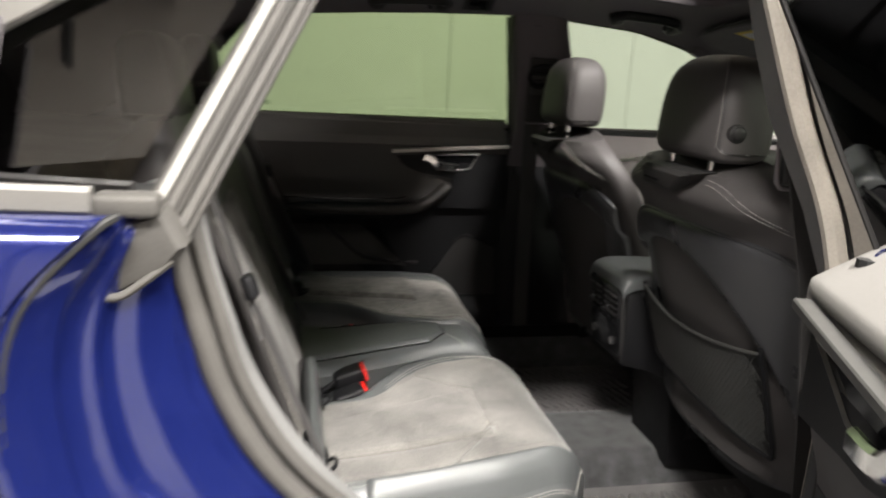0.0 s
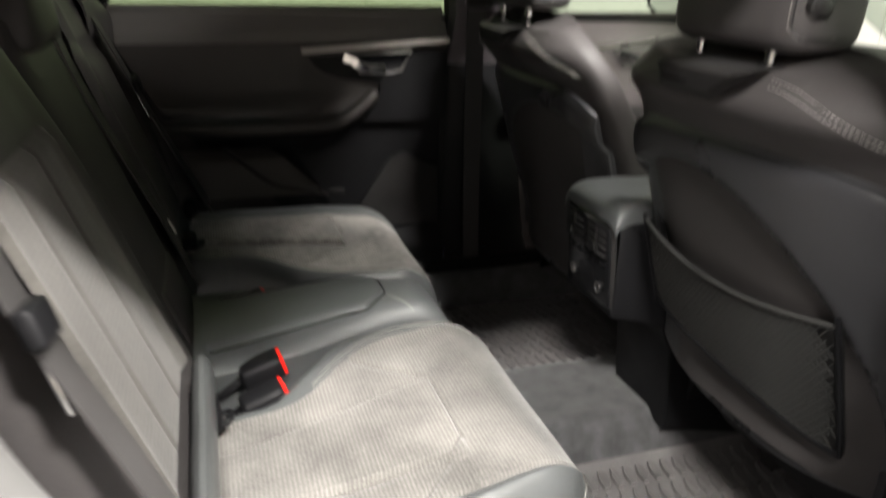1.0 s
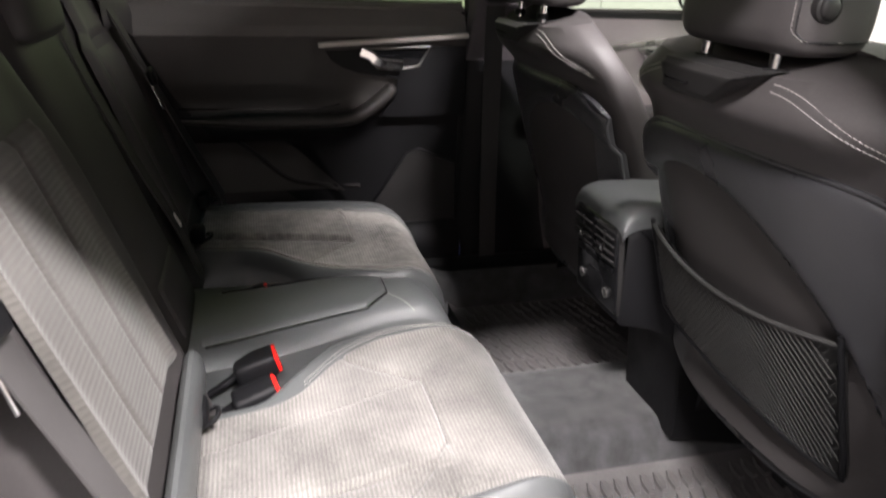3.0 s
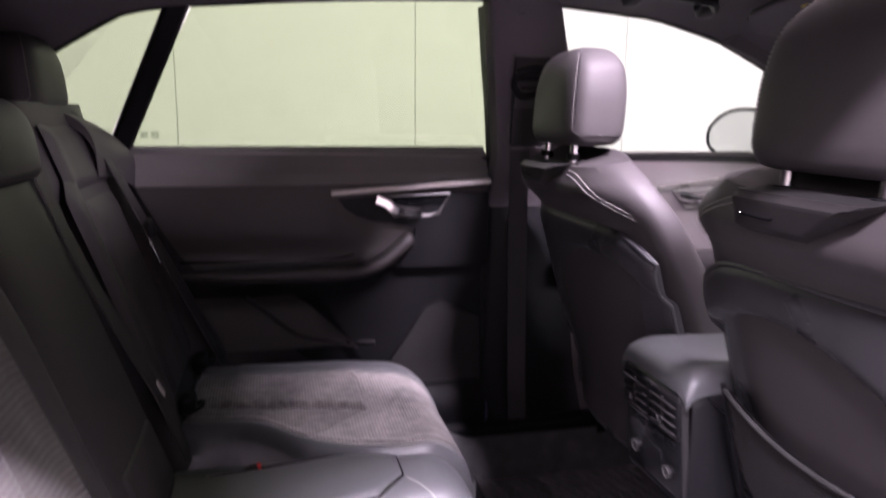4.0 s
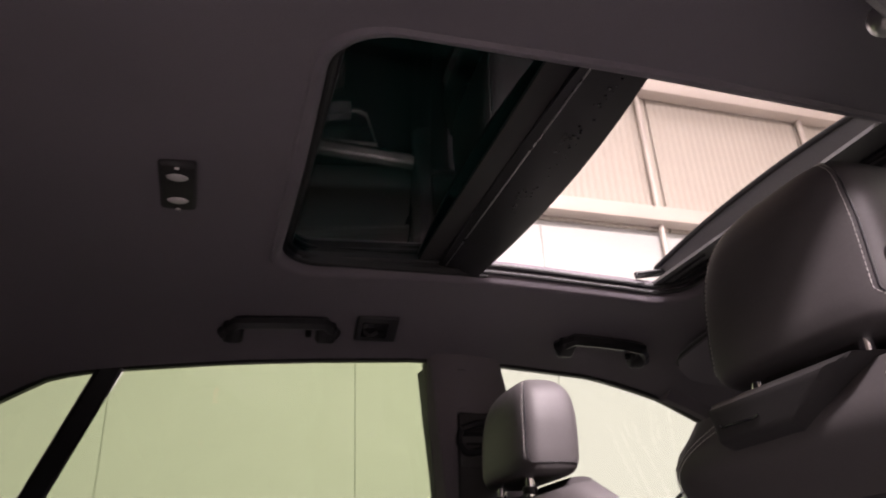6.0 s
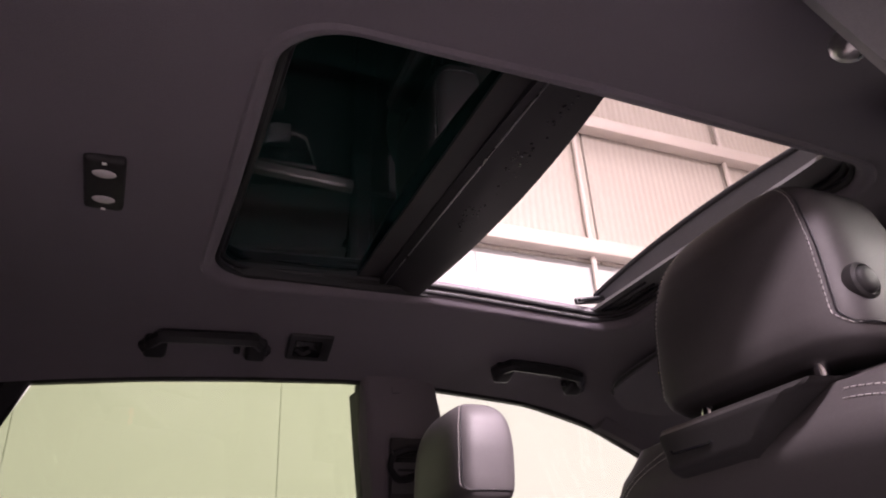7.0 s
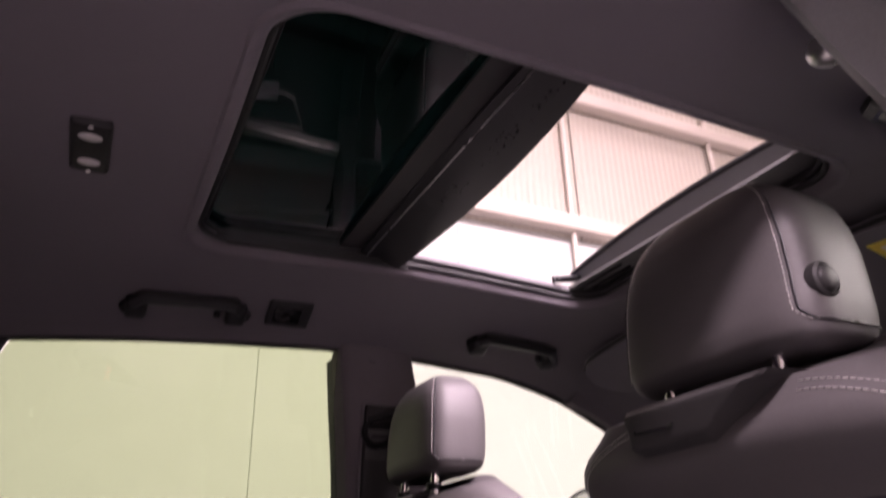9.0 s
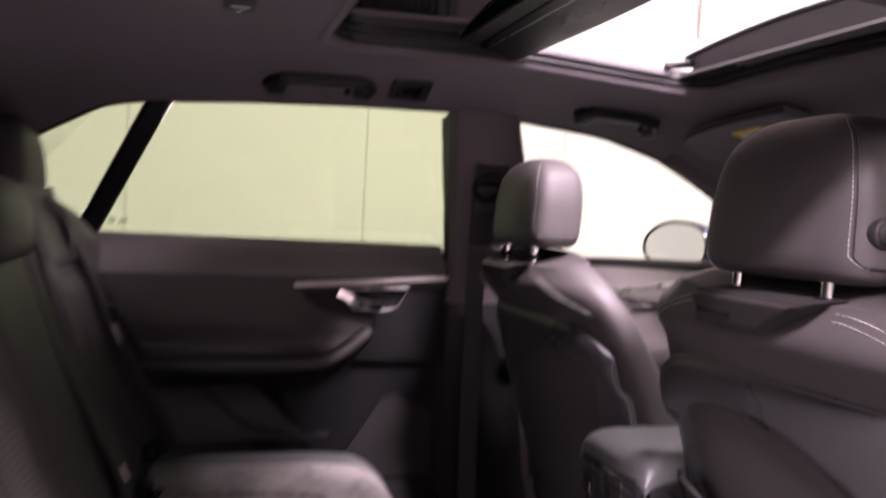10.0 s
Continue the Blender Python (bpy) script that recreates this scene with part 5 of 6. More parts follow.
def rear_door(s, label):
    t = thing("rear_door", label, "car door", "rear doors")
    def face(u, v):
        z = 0.43 + 0.765 * v
        x0 = interp(z, [(0.43, 0.10), (0.62, 0.06), (0.80, -0.14), (0.95, -0.28), (1.10, -0.36), (1.20, -0.39)])
        x = x0 + (0.452 - x0) * u
        return (x, s * panel_y(x, z), z)
    # one plastic in two tones: far panel's shade and near panel's light are coloured in
    part("lower_panel", sheet(lambda u, v: face(u, v * 0.62), 90, 70, (0, s * 0.03, 0)), PLASTIC if s > 0 else PLASTIC_GREY, t, "black moulded lower door panel, coloured greyer on the lit open door")
    part("upper_panel", sheet(lambda u, v: face(u, 0.622 + v * 0.2640), 90, 40, (0, s * 0.03, 0)), DOOR_PANEL, t, "dark brown upper door panel")
    if s > 0:
        part("upper_roll", sheet(lambda u, v: face(u, 0.8875 + v * 0.1125), 90, 24, (0, s * 0.03, 0)), ROLL, t, "grey leather upper door roll")
    else:
        # the open door's roll is seen from above, as a broad ledge with a rounded front corner
        def ledge(u, v):
            y, z = interp(v, LEDGE_Y), interp(v, LEDGE_Z)
            x1 = 0.478 - 0.020 * (1 - soft(v, 0.0, 0.35))
            return (-0.38 + (x1 + 0.38) * u, s * y, z)
        part("upper_roll", sheet(ledge, 40, 24, (0, 0, -0.03)), ROLL, t, "grey leather upper door roll")
    # upper ledge and outer skin
    drop = 0.0 if s > 0 else 0.014
    part("sill_ledge", sweep([(-0.40, s * 0.828, 1.185 - drop), (0.03, s * 0.826, 1.177 - drop), (0.455, s * 0.822, 1.168 - drop)], rect(0.05, 0.022, 0.006)), ROLL, t)
    def skin(u, v):
        z = 0.36 + 0.80 * v
        x0 = interp(z, [(0.36, 0.16), (0.55, 0.12), (0.70, -0.06), (0.9, -0.28), (1.1, -0.40), (1.20, -0.425)])
        return (x0 + (0.50 - x0) * u, s * (0.955 - 0.10 * soft(z, 1.0, 1.2) - 0.03 * math.exp(-((z - 0.62) / 0.1) ** 2)), z)
    part("outer_skin", sheet(skin, 24, 30, (0, -s * 0.02, 0)), PAINT, t, "metallic blue outer skin")
    # edges between skin and panel
    part("front_edge", sheet(lambda u, v: (0.455 + 0.045 * u, s * (panel_y(0.45, 0.43 + 0.75 * v) + 0.01 + (0.15 if v < 0.7 else 0.08) * u), 0.43 + 0.75 * v), 3, 20, (0.006, 0, 0)), PAINT, t)
    part("edge_seal", sweep(smooth_path([(0.452, s * 0.80, 1.17), (0.454, s * 0.79, 0.9), (0.45, s * 0.79, 0.45)], 20), rect(0.02, 0.02, 0.006), up=(0, 1, 0)), SEAL_DARK, t)
    # window pane
    g = [(0.478, s * 0.822, 1.170), (-0.388, s * 0.824, 1.186)] + [edge_pt(-0.212, s) + Vector((0.0, 0, 0.006))] + [edge_pt(x, s) + Vector((0, 0, 0.012)) for x in (-0.08, 0.06, 0.2, 0.43)]
    window = pane("window_pane", g, GLASS_REAR if s > 0 else GLASS_PRIV, t)
    window.visible_shadow = s > 0
    if s < 0:
        part("glass_edge", tube([Vector(p) for p in g[1:]] + [Vector(g[0])], 0.0035, 6), PLASTIC_GREY, t)
    # metal strip and handle
    def on(x, z, off=0.0):
        return Vector((x, s * (panel_y(x, z) - off), z))
    strip = [on(0.066 + 0.384 * k / 30, 1.091 + 0.024 * k / 30, 0.021) for k in range(31)]
    # same strip on both doors; the near one is coloured as its dark reflection
    part("metal_strip", sweep(strip, rect(0.016 if s > 0 else 0.021, 0.0125, 0.002)), STRIP if s > 0 else STRIP_REFLECTION, t, "slim brushed aluminium strip")
    out = [(0.082, 1.076), (0.098, 1.052), (0.125, 1.034), (0.165, 1.020), (0.235, 1.010), (0.268, 1.002), (0.262, 0.958), (0.222, 0.906), (0.449, 0.906), (0.449, 1.088), (0.26, 1.084)]
    if s < 0:
        out[6:9] = [(0.326, 1.000), (0.449, 0.986)]
    bm = bmesh.new()
    vs = [bm.verts.new((x, s * 0.756, z)) for x, z in out]
    bm.faces.new(vs)
    ext = bmesh.ops.extrude_face_region(bm, geom=list(bm.faces))
    for v in ext["geom"]:
        if isinstance(v, bmesh.types.BMVert):
            v.co.y += s * 0.02
    rec = part("handle_plate", bm, PLASTIC, t, "dark handle plate", smooth=False)
    frame_line = [(0.176, 1.080), (0.352, 1.086) if s > 0 else (0.412, 1.090), (0.325, 1.038), (0.300, 1.032), (0.215, 1.032)]
    part("handle_frame", tube([on(x, z, 0.010) for x, z in frame_line], 0.0035, 8, up=(0, 1, 0), closed=True), SATIN, rec)
    bm = bmesh.new()
    bm.faces.new([bm.verts.new(on(x, z, 0.008)) for x, z in frame_line])
    part("handle_hollow", bm, GLOSS, rec, smooth=False)
    lever = [on(0.172, 1.074, 0.014), on(0.196, 1.064, 0.018), on(0.212, 1.050, 0.022), on(0.236, 1.044, 0.024), on(0.278, 1.040, 0.022)]
    part("pull_lever", sweep(smooth_path(lever, 20), rect(0.014, 0.027, 0.005), up=(0, 0, 1)), CHROME, rec, "bright chrome pull lever")
    # armrest pull
    arm = [on(-0.30, 0.904, -0.012), on(-0.18, 0.902, -0.004), on(-0.02, 0.900, -0.002), on(0.11, 0.902, 0.0), on(0.165, 0.914, 0.004), on(0.215, 0.944, 0.010), on(0.252, 0.975, 0.006), on(0.264, 0.985, -0.006)]
    line = smooth_path(arm, 48)
    rings = []
    for k, p in enumerate(line):
        f = k / 47
        r = 0.024 * min(1.0, 0.35 + 3 * f, 0.45 + 6 * (1 - f))
        d = (line[min(k + 1, 47)] - line[max(k - 1, 0)]).normalized()
        w = Vector((-d.z, 0, d.x))
        rings.append([p + Vector((0, -s * 1.15 * r * math.cos(2 * math.pi * q / 14), 0)) + w * r * 0.80 * math.sin(2 * math.pi * q / 14) for q in range(14)])
    part("armrest", loft(rings), DOOR_PANEL, t, "padded black armrest with a raised pull")
    part("armrest_groove", tube(smooth_path([on(-0.28, 0.932, 0.002), on(-0.05, 0.930, 0.002), on(0.08, 0.932, 0.002), on(0.12, 0.939, 0.001)], 24), 0.0022, 6, up=(0, 1, 0)), GLOSS, t)
    # loudspeaker grille and pocket
    sp = [(0.205, 0.66), (0.30, 0.80), (0.335, 0.81), (0.44, 0.765), (0.44, 0.60), (0.26, 0.60)]
    bm = bmesh.new()
    bm.faces.new([bm.verts.new(on(x, z, 0.008)) for x, z in sp])
    ext = bmesh.ops.extrude_face_region(bm, geom=list(bm.faces))
    for v in ext["geom"]:
        if isinstance(v, bmesh.types.BMVert):
            v.co.y += s * 0.03
    part("speaker_grille", bm, PLASTIC_GREY, t, "dark loudspeaker grille", smooth=False)
    part("speaker_rim", tube([on(x, z, 0.009) for x, z in sp], 0.004, 8, up=(0, 1, 0), closed=True), PLASTIC, t)
    part("pocket_edge", tube(smooth_path([on(-0.14, 0.845, 0.004), on(-0.085, 0.79, 0.004), on(-0.02, 0.735, 0.004), on(0.06, 0.715, 0.004), on(0.17, 0.712, 0.004)], 24), 0.006, 8, up=(0, 1, 0)), PLASTIC_GREY, t)
    part("pocket_insert", sheet(lambda u, v: on(-0.33 + (0.33 - 0.02 + 0.16 * (1 - v)) * u * 0.98, 0.70 + 0.145 * v, 0.002), 20, 10), DOOR_PANEL, t, "dark brown pocket lining")
    if s > 0:
        for k, (x, z) in enumerate(((-0.345, 1.222), (-0.322, 1.222))):
            part("glass_mark", rbox((x, s * 0.811, z), (0.016, 0.001, 0.014), 0), GLASS_MARK, t, smooth=False)
    return t


GLASS_MARK = glass("etched_glass_mark", (0.80, 0.82, 0.80))
far_door = rear_door(1, "closed rear door with black panel, metal strip and green tinted window")
near_door = rear_door(-1, "rear door swung wide open, black panel with chrome handle")
HINGE, SWING = Vector((0.50, -0.915, 0)), 70
near_door.matrix_world = Matrix.Translation(HINGE + Vector((-0.016, 0, 0))) @ pose(0, 0, 0, 0, 0, SWING) @ Matrix.Translation(-HINGE)


def front_door(s):
    t = thing("front_door", "closed front door with grey lined panel and metal strip", "car door", "front doors")
    def yy(x, z):
        y = 0.775 + 0.035 * soft(z, 1.12, 1.18) - 0.012 * soft(z, 1.0, 1.08) * (1 - soft(z, 1.1, 1.13))
        return y - 0.06 * math.exp(-((z - 0.90) / 0.045) ** 4) * (1 - soft(x, 1.05, 1.2))
    part("inner_panel", sheet(lambda u, v: (0.672 + 0.80 * u, s * yy(0.672 + 0.80 * u, 0.43 + 0.75 * v), 0.43 + 0.75 * v), 40, 50, (0, s * 0.03, 0)), DOOR_LIGHT, t)
    part("outer_skin", sheet(lambda u, v: (0.510 + 1.0 * u, s * (0.955 - 0.10 * soft(0.36 + 0.83 * v, 1.0, 1.2)), 0.36 + 0.78 * v), 12, 24, (0, -s * 0.02, 0)), PAINT, t)
    part("sill_ledge", sweep([(0.55, s * 0.822, 1.168), (1.0, s * 0.820, 1.163), (1.47, s * 0.81, 1.155)], rect(0.05, 0.022, 0.006)), SEAL_DARK, t)
    pts = [(0.575, s * 0.822, 1.172), (1.44, s * 0.81, 1.160)] + [edge_pt(x, s) + Vector((0, 0, 0.008)) for x in (1.40, 1.25, 1.1, 0.98, 0.85, 0.7, 0.552)]
    pane("window_pane", pts, GLASS_FRONT, t)
    part("metal_strip", sweep([(0.80 + 0.40 * k / 20, s * (yy(0.80 + 0.4 * k / 20, 1.075) - 0.004), 1.072 + 0.05 * k / 20) for k in range(21)], rect(0.008, 0.012, 0.002)), ALU, t, "slim brushed aluminium strip")
    part("pull_lever", sweep(smooth_path([(0.97, s * 0.755, 1.07), (1.02, s * 0.745, 1.06), (1.10, s * 0.748, 1.055)], 12), rect(0.012, 0.022, 0.005)), CHROME, t, "bright chrome pull lever")
    part("lever_frame", tube([(0.95, s * 0.757, 1.08), (1.17, s * 0.757, 1.09), (1.14, s * 0.757, 1.045), (0.99, s * 0.757, 1.04)], 0.003, 8, up=(0, 1, 0), closed=True), SATIN, t)
    part("armrest", rbox((0.95, s * 0.735, 0.905), (0.5, 0.09, 0.05), 0.02), LEATHER, t)


front_door(1)
front_door(-1)


def wing_mirror(s):
    """A leaf-shaped mirror: blunt towards the car, drawn to a round point away from it."""
    t = thing("wing_mirror", "blue and black wing mirror outside the front window", "wing mirror", "wing mirrors")
    m = pose(1.33, s * 1.02, 1.222, 0, 0, s * 12)
    def ring(x, k):
        pts = []
        for i in range(40):
            a = 2 * math.pi * i / 40
            c, d = math.cos(a), math.sin(a)
            y = s * 0.135 * k * power(c, 0.75)
            h = 0.078 * (1 - 0.32 * max(0, c) ** 1.6) * k * power(d, 0.70)
            pts.append(m @ Vector((x, y, h - 0.010 * max(0, c))))
        return pts
    part("housing", loft([ring(-0.006, 0.93), ring(-0.014, 0.985), ring(-0.004, 1.02), ring(0.04, 1.0), ring(0.085, 0.8), ring(0.115, 0.45), ring(0.122, 0.15)]), PAINT, t, "metallic blue housing")
    part("rim", tube(ring(-0.013, 0.965), 0.006, 8, up=(1, 0, 0), closed=True), GLOSS, t)
    bm = bmesh.new()
    bm.faces.new([bm.verts.new(p) for p in ring(-0.0135, 0.925)])
    part("mirror_glass", bm, MIRROR, t, "reflecting mirror glass", smooth=False)
    part("foot", rbox((1.36, s * 0.87, 1.165), (0.07, 0.12, 0.03), 0.01), GLOSS, t)


wing_mirror(1)
wing_mirror(-1)


def front_cabin():
    d = thing("dashboard", "dark dashboard with metal trim lines and screens", "dashboard")
    prof = [(1.22, 0.60), (1.20, 0.80), (1.23, 0.93), (1.20, 0.98), (1.19, 1.03), (1.22, 1.085), (1.30, 1.11), (1.45, 1.13), (1.60, 1.12), (1.60, 0.60)]
    part("body", loft([[(x - 0.05 * math.cos(y * 1.5), y, z) for x, z in prof] for y in (-0.77, -0.4, 0, 0.4, 0.77)]), PLASTIC, d)
    for z, x in ((1.075, 1.155), (1.035, 1.132), (0.965, 1.148)):
        part("trim_line", sweep([(x + 0.052 - 0.05 * math.cos(y * 1.5), y, z) for y in [-0.72 + 1.44 * k / 20 for k in range(21)]], rect(0.006, 0.010, 0.002)), ALU, d, "slim metal trim line")
    for y in (-0.6, -0.12, 0.12, 0.6):
        part("air_vent", rbox((1.150, y, 1.005), (0.02, 0.16, 0.045), 0.006), GLOSS, d)
        for k in range(3):
            part("vent_slat", rbox((1.138, y, 0.992 + 0.013 * k), (0.006, 0.15, 0.003), 0.001, 1), ALU, d)
    part("screen", rbox((1.135, 0.0, 0.915), (0.02, 0.30, 0.11), 0.006, 3, (0, -20, 0)), GLOSS, d, "dark centre touch screen")
    w = thing("windscreen", "clear sloping windscreen between dark pillars", "windscreen", kind="structure")
    pane("pane", [(1.27, -0.62, 1.42), (1.27, 0.62, 1.42), (1.95, 0.72, 1.08), (1.95, -0.72, 1.08)], GLASS_FRONT, w)
    for s in (-1, 1):
        pts = [edge_pt(x, s) + Vector((0.03, -s * 0.02, 0.02)) for x in (0.95, 1.05, 1.15, 1.25, 1.35)] + [Vector((1.62, s * 0.72, 1.13))]
        part("front_pillar", sweep(smooth_path(pts, 24), rect(0.06, 0.075, 0.02)), PILLAR, w)
    part("header", sweep([(1.24, -0.62, 1.425), (1.22, 0, 1.445), (1.24, 0.62, 1.425)], rect(0.10, 0.03, 0.01)), HEADLINING, w)
    h = sheet(lambda u, v: (1.55 + 1.3 * u, -0.85 + 1.7 * v, 1.10 - 0.12 * u * u - 0.06 * (2 * v - 1) ** 4), 10, 14, (0, 0, -0.04))
    single("bonnet", h, PAINT, "metallic blue painted car bonnet", "car body", kind="structure")
    for s in (-1, 1):
        single("front_wing", sheet(lambda u, v: (1.51 + 1.2 * u, s * (0.95 - 0.02 * u), 0.4 + 0.66 * v), 6, 8, (0, -s * 0.03, 0)), PAINT, "metallic blue painted front wing", "car body", "front wings", kind="structure")
        single("footwell_side", sheet(lambda u, v: (1.47 + 0.2 * u, s * 0.79, 0.35 + 0.8 * v), 2, 2, (0, s * 0.03, 0)), PLASTIC, "black footwell side trim", "car trim", "footwell trims", kind="structure")
    # sun visors
    for s in (-1, 1):
        v = thing("sun_visor", "dark fabric sun visor folded up with a yellow sticker", "sun visor", "sun visors")
        def vis(a, b):
            half = 0.080 * (1 - 0.75 * max(0.0, (b - 0.80) / 0.20) ** 2.5)
            x, y = 0.985 + half * (2 * a - 1), s * (0.13 + 0.35 * b)
            return (x, y, roof_z(x, y) - 0.012 - 0.008 * (1 - a))
        part("flap", sheet(vis, 10, 14, (0, 0, -0.016)), HEADLINING, v)
        part("hinge_rod", tube([Vector(vis(1, k / 8)) + Vector((0.01, 0, 0)) for k in range(9)], 0.008, 8), PLASTIC, v)
        part("sticker", sheet(lambda a, b: Vector(vis(0.22 + 0.36 * a, 0.30 + 0.24 * b)) + Vector((0, 0, -0.0175)), 4, 4), YELLOW, v, "yellow warning sticker")
        part("sticker_text", sheet(lambda a, b: Vector(vis(0.30 + 0.20 * a, 0.34 + 0.16 * b)) + Vector((0, 0, -0.019)), 2, 2), WHITE_LABEL, v)
        part("edge_line", tube([Vector(vis(k / 10, 1.0)) + Vector((0, 0, -0.008)) for k in range(11)] + [Vector(vis(0, 1 - k / 10)) + Vector((0, 0, -0.008)) for k in range(11)], 0.004, 6), SEAL_DARK, v)


front_cabin()

# ---- near side: rear body round the open doorway ----
SEAL_LINE = [(-0.372, -0.80, 1.19), (-0.362, -0.795, 1.13), (-0.345, -0.79, 1.06), (-0.318, -0.785, 0.97), (-0.262, -0.78, 0.87), (-0.165, -0.775, 0.77), (-0.04, -0.775, 0.67), (0.06, -0.775, 0.58), (0.13, -0.775, 0.50)]
SKIN_LINE = [(-0.405, -0.885, 1.20), (-0.43, -0.91, 1.185), (-0.487, -0.93, 1.12), (-0.505, -0.94, 1.03), (-0.49, -0.945, 0.92), (-0.42, -0.945, 0.80), (-0.32, -0.94, 0.69), (-0.20, -0.935, 0.58), (-0.10, -0.93, 0.48)]


def rear_body():
    t = thing("rear_quarter_panel", "metallic blue rear quarter panel and door jamb of a car", "car body", kind="structure")
    a, b = smooth_path(SEAL_LINE, 50), smooth_path(SKIN_LINE, 50)
    def jamb(u, v):
        k = min(49, int(round(u * 49)))
        p = a[k].lerp(b[k], v)
        step = 0.020 * soft(v, 0.18, 0.26) - 0.022 * soft(v, 0.42, 0.50) + 0.016 * soft(v, 0.72, 0.80)
        step += 0.010 * math.exp(-((v - 0.60) / 0.03) ** 2)
        step += 0.0035 * noise.noise((u * 9, v * 5, 0.4)) + 0.0015 * noise.noise((u * 22, v * 13, 2.0))
        step += 0.012 * math.exp(-((u - 0.55) / 0.05) ** 2 - ((v - 0.56) / 0.10) ** 2)
        n = Vector((0.75, 0, 0.55)).normalized()
        return p + n * step * soft(u, 0.0, 0.12)
    part("door_jamb", sheet(jamb, 49, 80, (-0.006, 0, -0.006)), PAINT, t)
    def skin(u, v):
        k = min(49, int(round(v * 49)))
        p = b[k]
        x = p.x - u * (1.5 + p.x)
        return (x, p.y - 0.02 * math.sin(math.pi * min(1, u * 1.2)), p.z + (0.02 * u if v < 0.05 else 0))
    part("outer_skin", sheet(skin, 20, 49, (0, 0.012, 0)), PAINT, t)
    part("jamb_gap", sweep([p + Vector((0.012, 0.006, 0.004)) for p in b[2:]], rect(0.008, 0.008, 0.002)), SEAL_DARK, t)
    part("shoulder", sheet(lambda u, v: (-0.42 - 1.1 * u, -0.90 + 0.07 * v, 1.195 + 0.01 * v + 0.02 * u), 6, 4, (0, 0, -0.02)), PAINT, t)
    part("window_sill_trim", sweep([(-0.425, -0.868, 1.212), (-0.7, -0.872, 1.219), (-1.1, -0.862, 1.235)], rect(0.016, 0.026, 0.004)), SATIN, t, "satin metal window trim")
    part("sill_end_cap", rbox((-0.398, -0.850, 1.206), (0.06, 0.04, 0.022), 0.006), SEAL, t)
    gas = [(-0.364, 1.204), (-0.407, 1.190), (-0.424, 1.155), (-0.434, 1.133), (-0.427, 1.118), (-0.41, 1.116), (-0.395, 1.126), (-0.366, 1.140), (-0.345, 1.165)]
    rings = []
    for dy, k in ((0.05, 0.96), (0.0, 1.0), (-0.014, 0.97), (-0.022, 0.82), (-0.024, 0.5)):
        rings.append([(-0.392 + (x + 0.392) * k, -0.835 + dy, 1.155 + (z - 1.155) * k) for x, z in gas])
    part("corner_gasket", loft(rings), SEAL, t, "grey rubber corner gasket")
    part("drain_lip", sweep(smooth_path([(-0.432, -0.857, 1.14), (-0.43, -0.862, 1.122), (-0.408, -0.862, 1.118), (-0.385, -0.858, 1.132), (-0.36, -0.85, 1.15)], 18), rect(0.008, 0.010, 0.003), up=(0, 1, 0)), SEAL, t)
    s = thing("door_seal", "grey rubber door seal round the open rear doorway", "door seal", kind="structure")
    part("bulb", sweep(a, rect(0.026, 0.030, 0.010), up=(0, 1, 0)), SEAL, s)
    part("lip", sweep([p + Vector((0.020, 0.012, 0.012)) for p in a], rect(0.016, 0.022, 0.006), up=(0, 1, 0)), SEAL, s)
    # inner trim from seal to seat
    inner = smooth_path([(-0.41, -0.66, 1.20), (-0.395, -0.655, 1.10), (-0.365, -0.65, 1.00), (-0.33, -0.645, 0.92), (-0.27, -0.64, 0.82), (-0.20, -0.63, 0.72), (-0.10, -0.63, 0.62), (0.0, -0.64, 0.52), (0.08, -0.65, 0.44)], 50)
    def trim(u, v):
        k = min(49, int(round(u * 49)))
        p = (a[k] + Vector((0.026, 0.014, 0.016))).lerp(inner[k], v)
        bow = 0.030 * math.sin(math.pi * v)
        return p + Vector((bow * 0.8, 0, bow * 0.5))
    part("side_trim", sheet(trim, 49, 16, (-0.02, 0, -0.01)), TRIM_GREY, s, "grey moulded side trim")
    top = [edge_pt(x, -1, 0.02) + Vector((0, 0, -0.004)) for x in [-0.23 + 0.64 * k / 20 for k in range(21)]]
    part("roof_seal", sweep(top, rect(0.02, 0.022, 0.006)), SEAL_DARK, s)
    # flange on the centre pillar
    bp = [(0.372, -0.645, 1.50), (0.385, -0.675, 1.42), (0.41, -0.715, 1.30), (0.437, -0.765, 1.18), (0.445, -0.80, 1.05), (0.445, -0.812, 0.85), (0.43, -0.812, 0.6), (0.41, -0.812, 0.45)]
    part("pillar_seal", sweep(smooth_path(bp, 40), rect(0.024, 0.03, 0.008), up=(1, 0, 0)), SEAL_LIGHT, s)
    part("pillar_flange", sweep([p + Vector((0.03, -0.045, 0)) for p in smooth_path(bp, 40)], rect(0.06, 0.05, 0.014), up=(1, 0, 0)), SEAL_LIGHT, s)
    st = thing("striker_plate", "steel door striker on the centre pillar flange", "door striker")
    part("hinge_leaf", rbox((0.458, -0.885, 1.06), (0.03, 0.05, 0.05), 0.006), SEAL, st)
    part("bolt", tube([(0.445, -0.885, 1.06), (0.475, -0.885, 1.06)], 0.008, 8), CHROME, st)


rear_body()

# ---- far side outer body ----
single("far_quarter_panel", sheet(lambda u, v: (-0.42 - 1.1 * u, 0.945, 0.5 + 0.7 * v), 4, 4, (0, -0.02, 0)), PAINT, "metallic blue rear quarter panel of the far side", "car body", kind="structure")
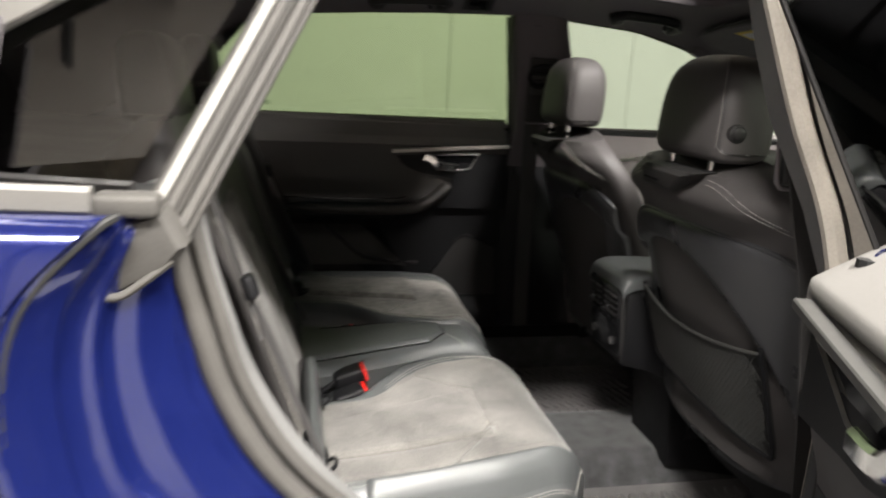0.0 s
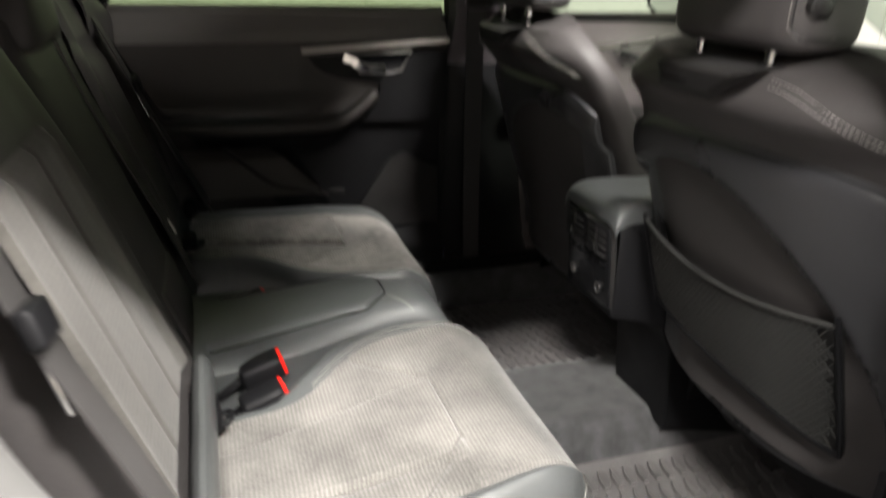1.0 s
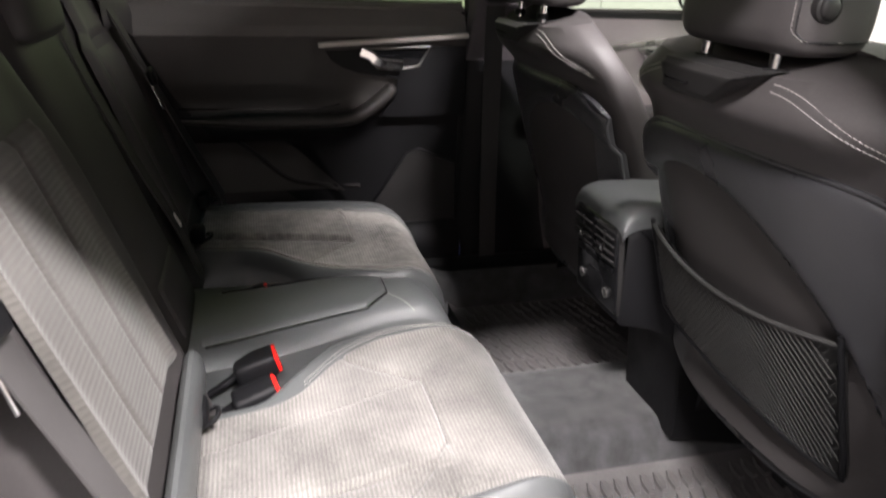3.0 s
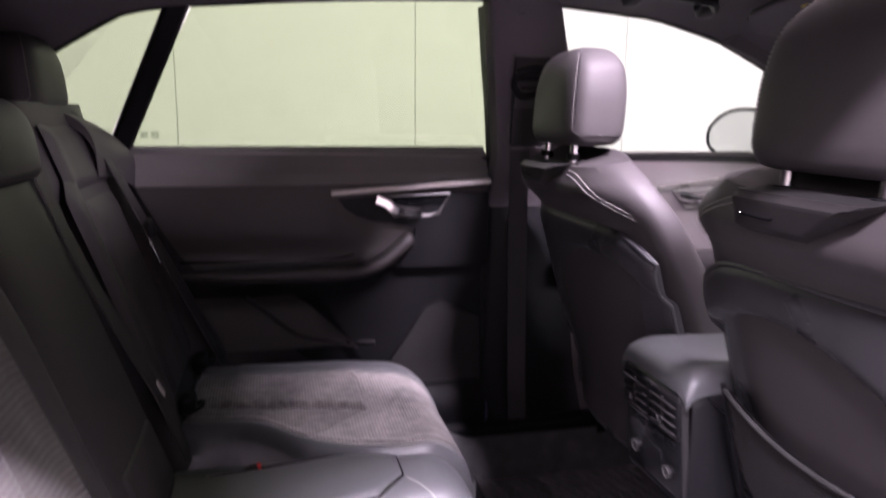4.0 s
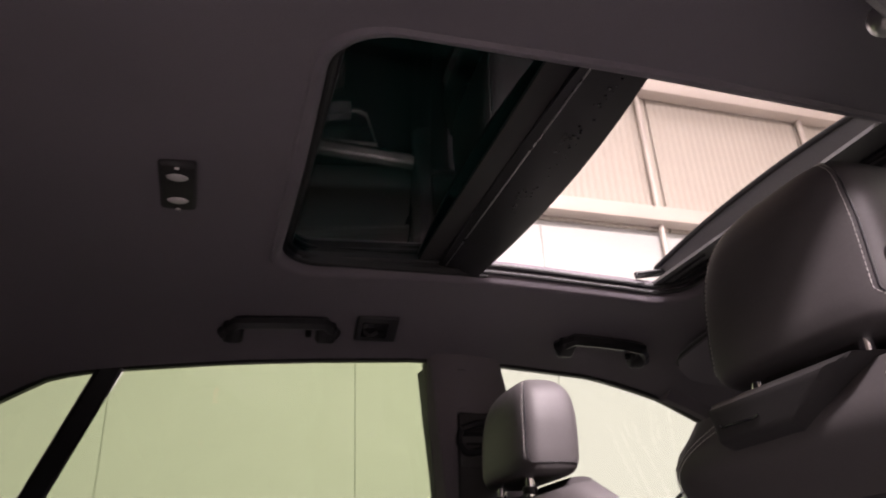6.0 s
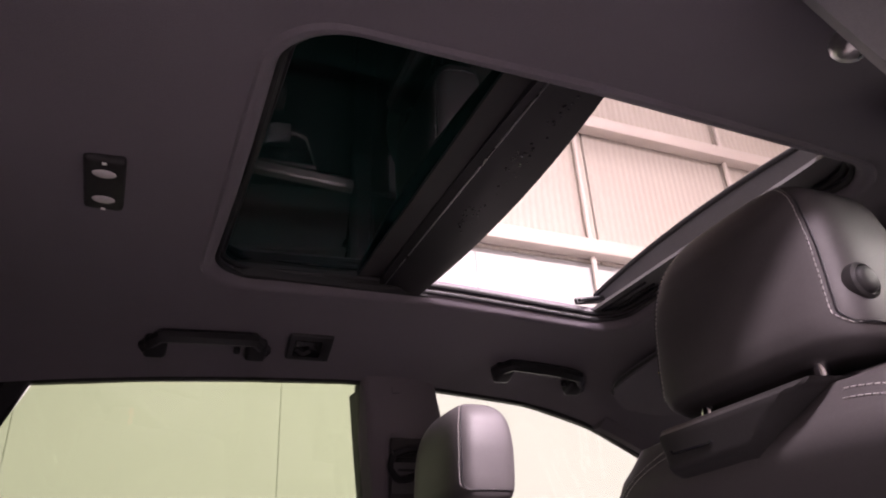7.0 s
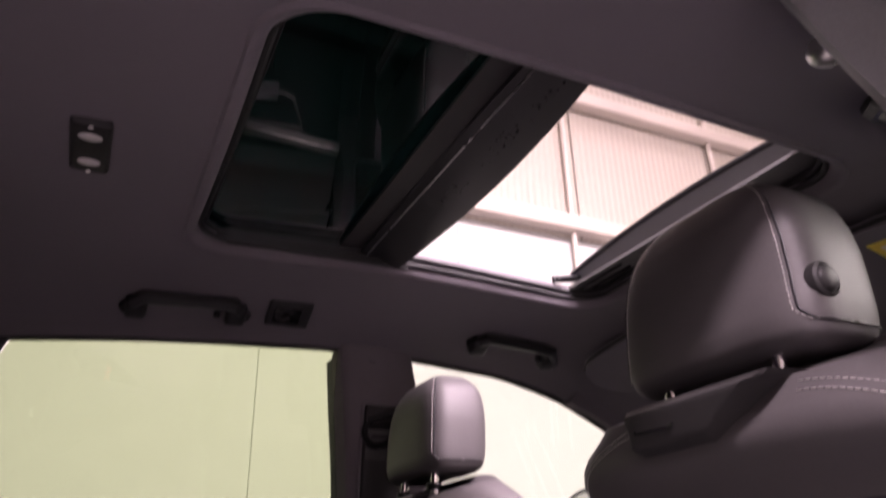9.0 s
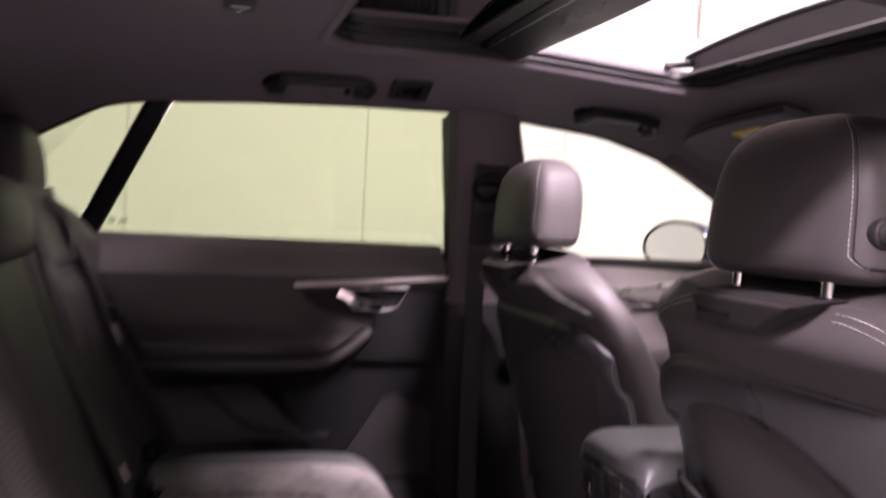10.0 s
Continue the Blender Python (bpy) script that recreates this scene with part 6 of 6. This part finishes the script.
single("far_side_trim", sheet(lambda u, v: (-0.56 + 0.95 * u, 0.86, 0.36 + 0.81 * v), 10, 10, (0, 0.02, 0)), PLASTIC_GREY, "dark trim beside the far rear seat", "car trim", kind="structure")

# ---- empties to the base of their things ----
bpy.context.view_layer.update()
for ob in list(scene.collection.objects):
    if ob.type == "EMPTY" and ob.parent is None and ob is not near_door:
        pts = [c.matrix_world @ Vector(q) for c in ob.children_recursive if c.type == "MESH" for q in c.bound_box]
        if not pts:
            continue
        base = Vector(((min(p.x for p in pts) + max(p.x for p in pts)) / 2, (min(p.y for p in pts) + max(p.y for p in pts)) / 2, min(p.z for p in pts)))
        ob.location = base
        for c in ob.children:
            c.matrix_parent_inverse = Matrix.Translation(-base)
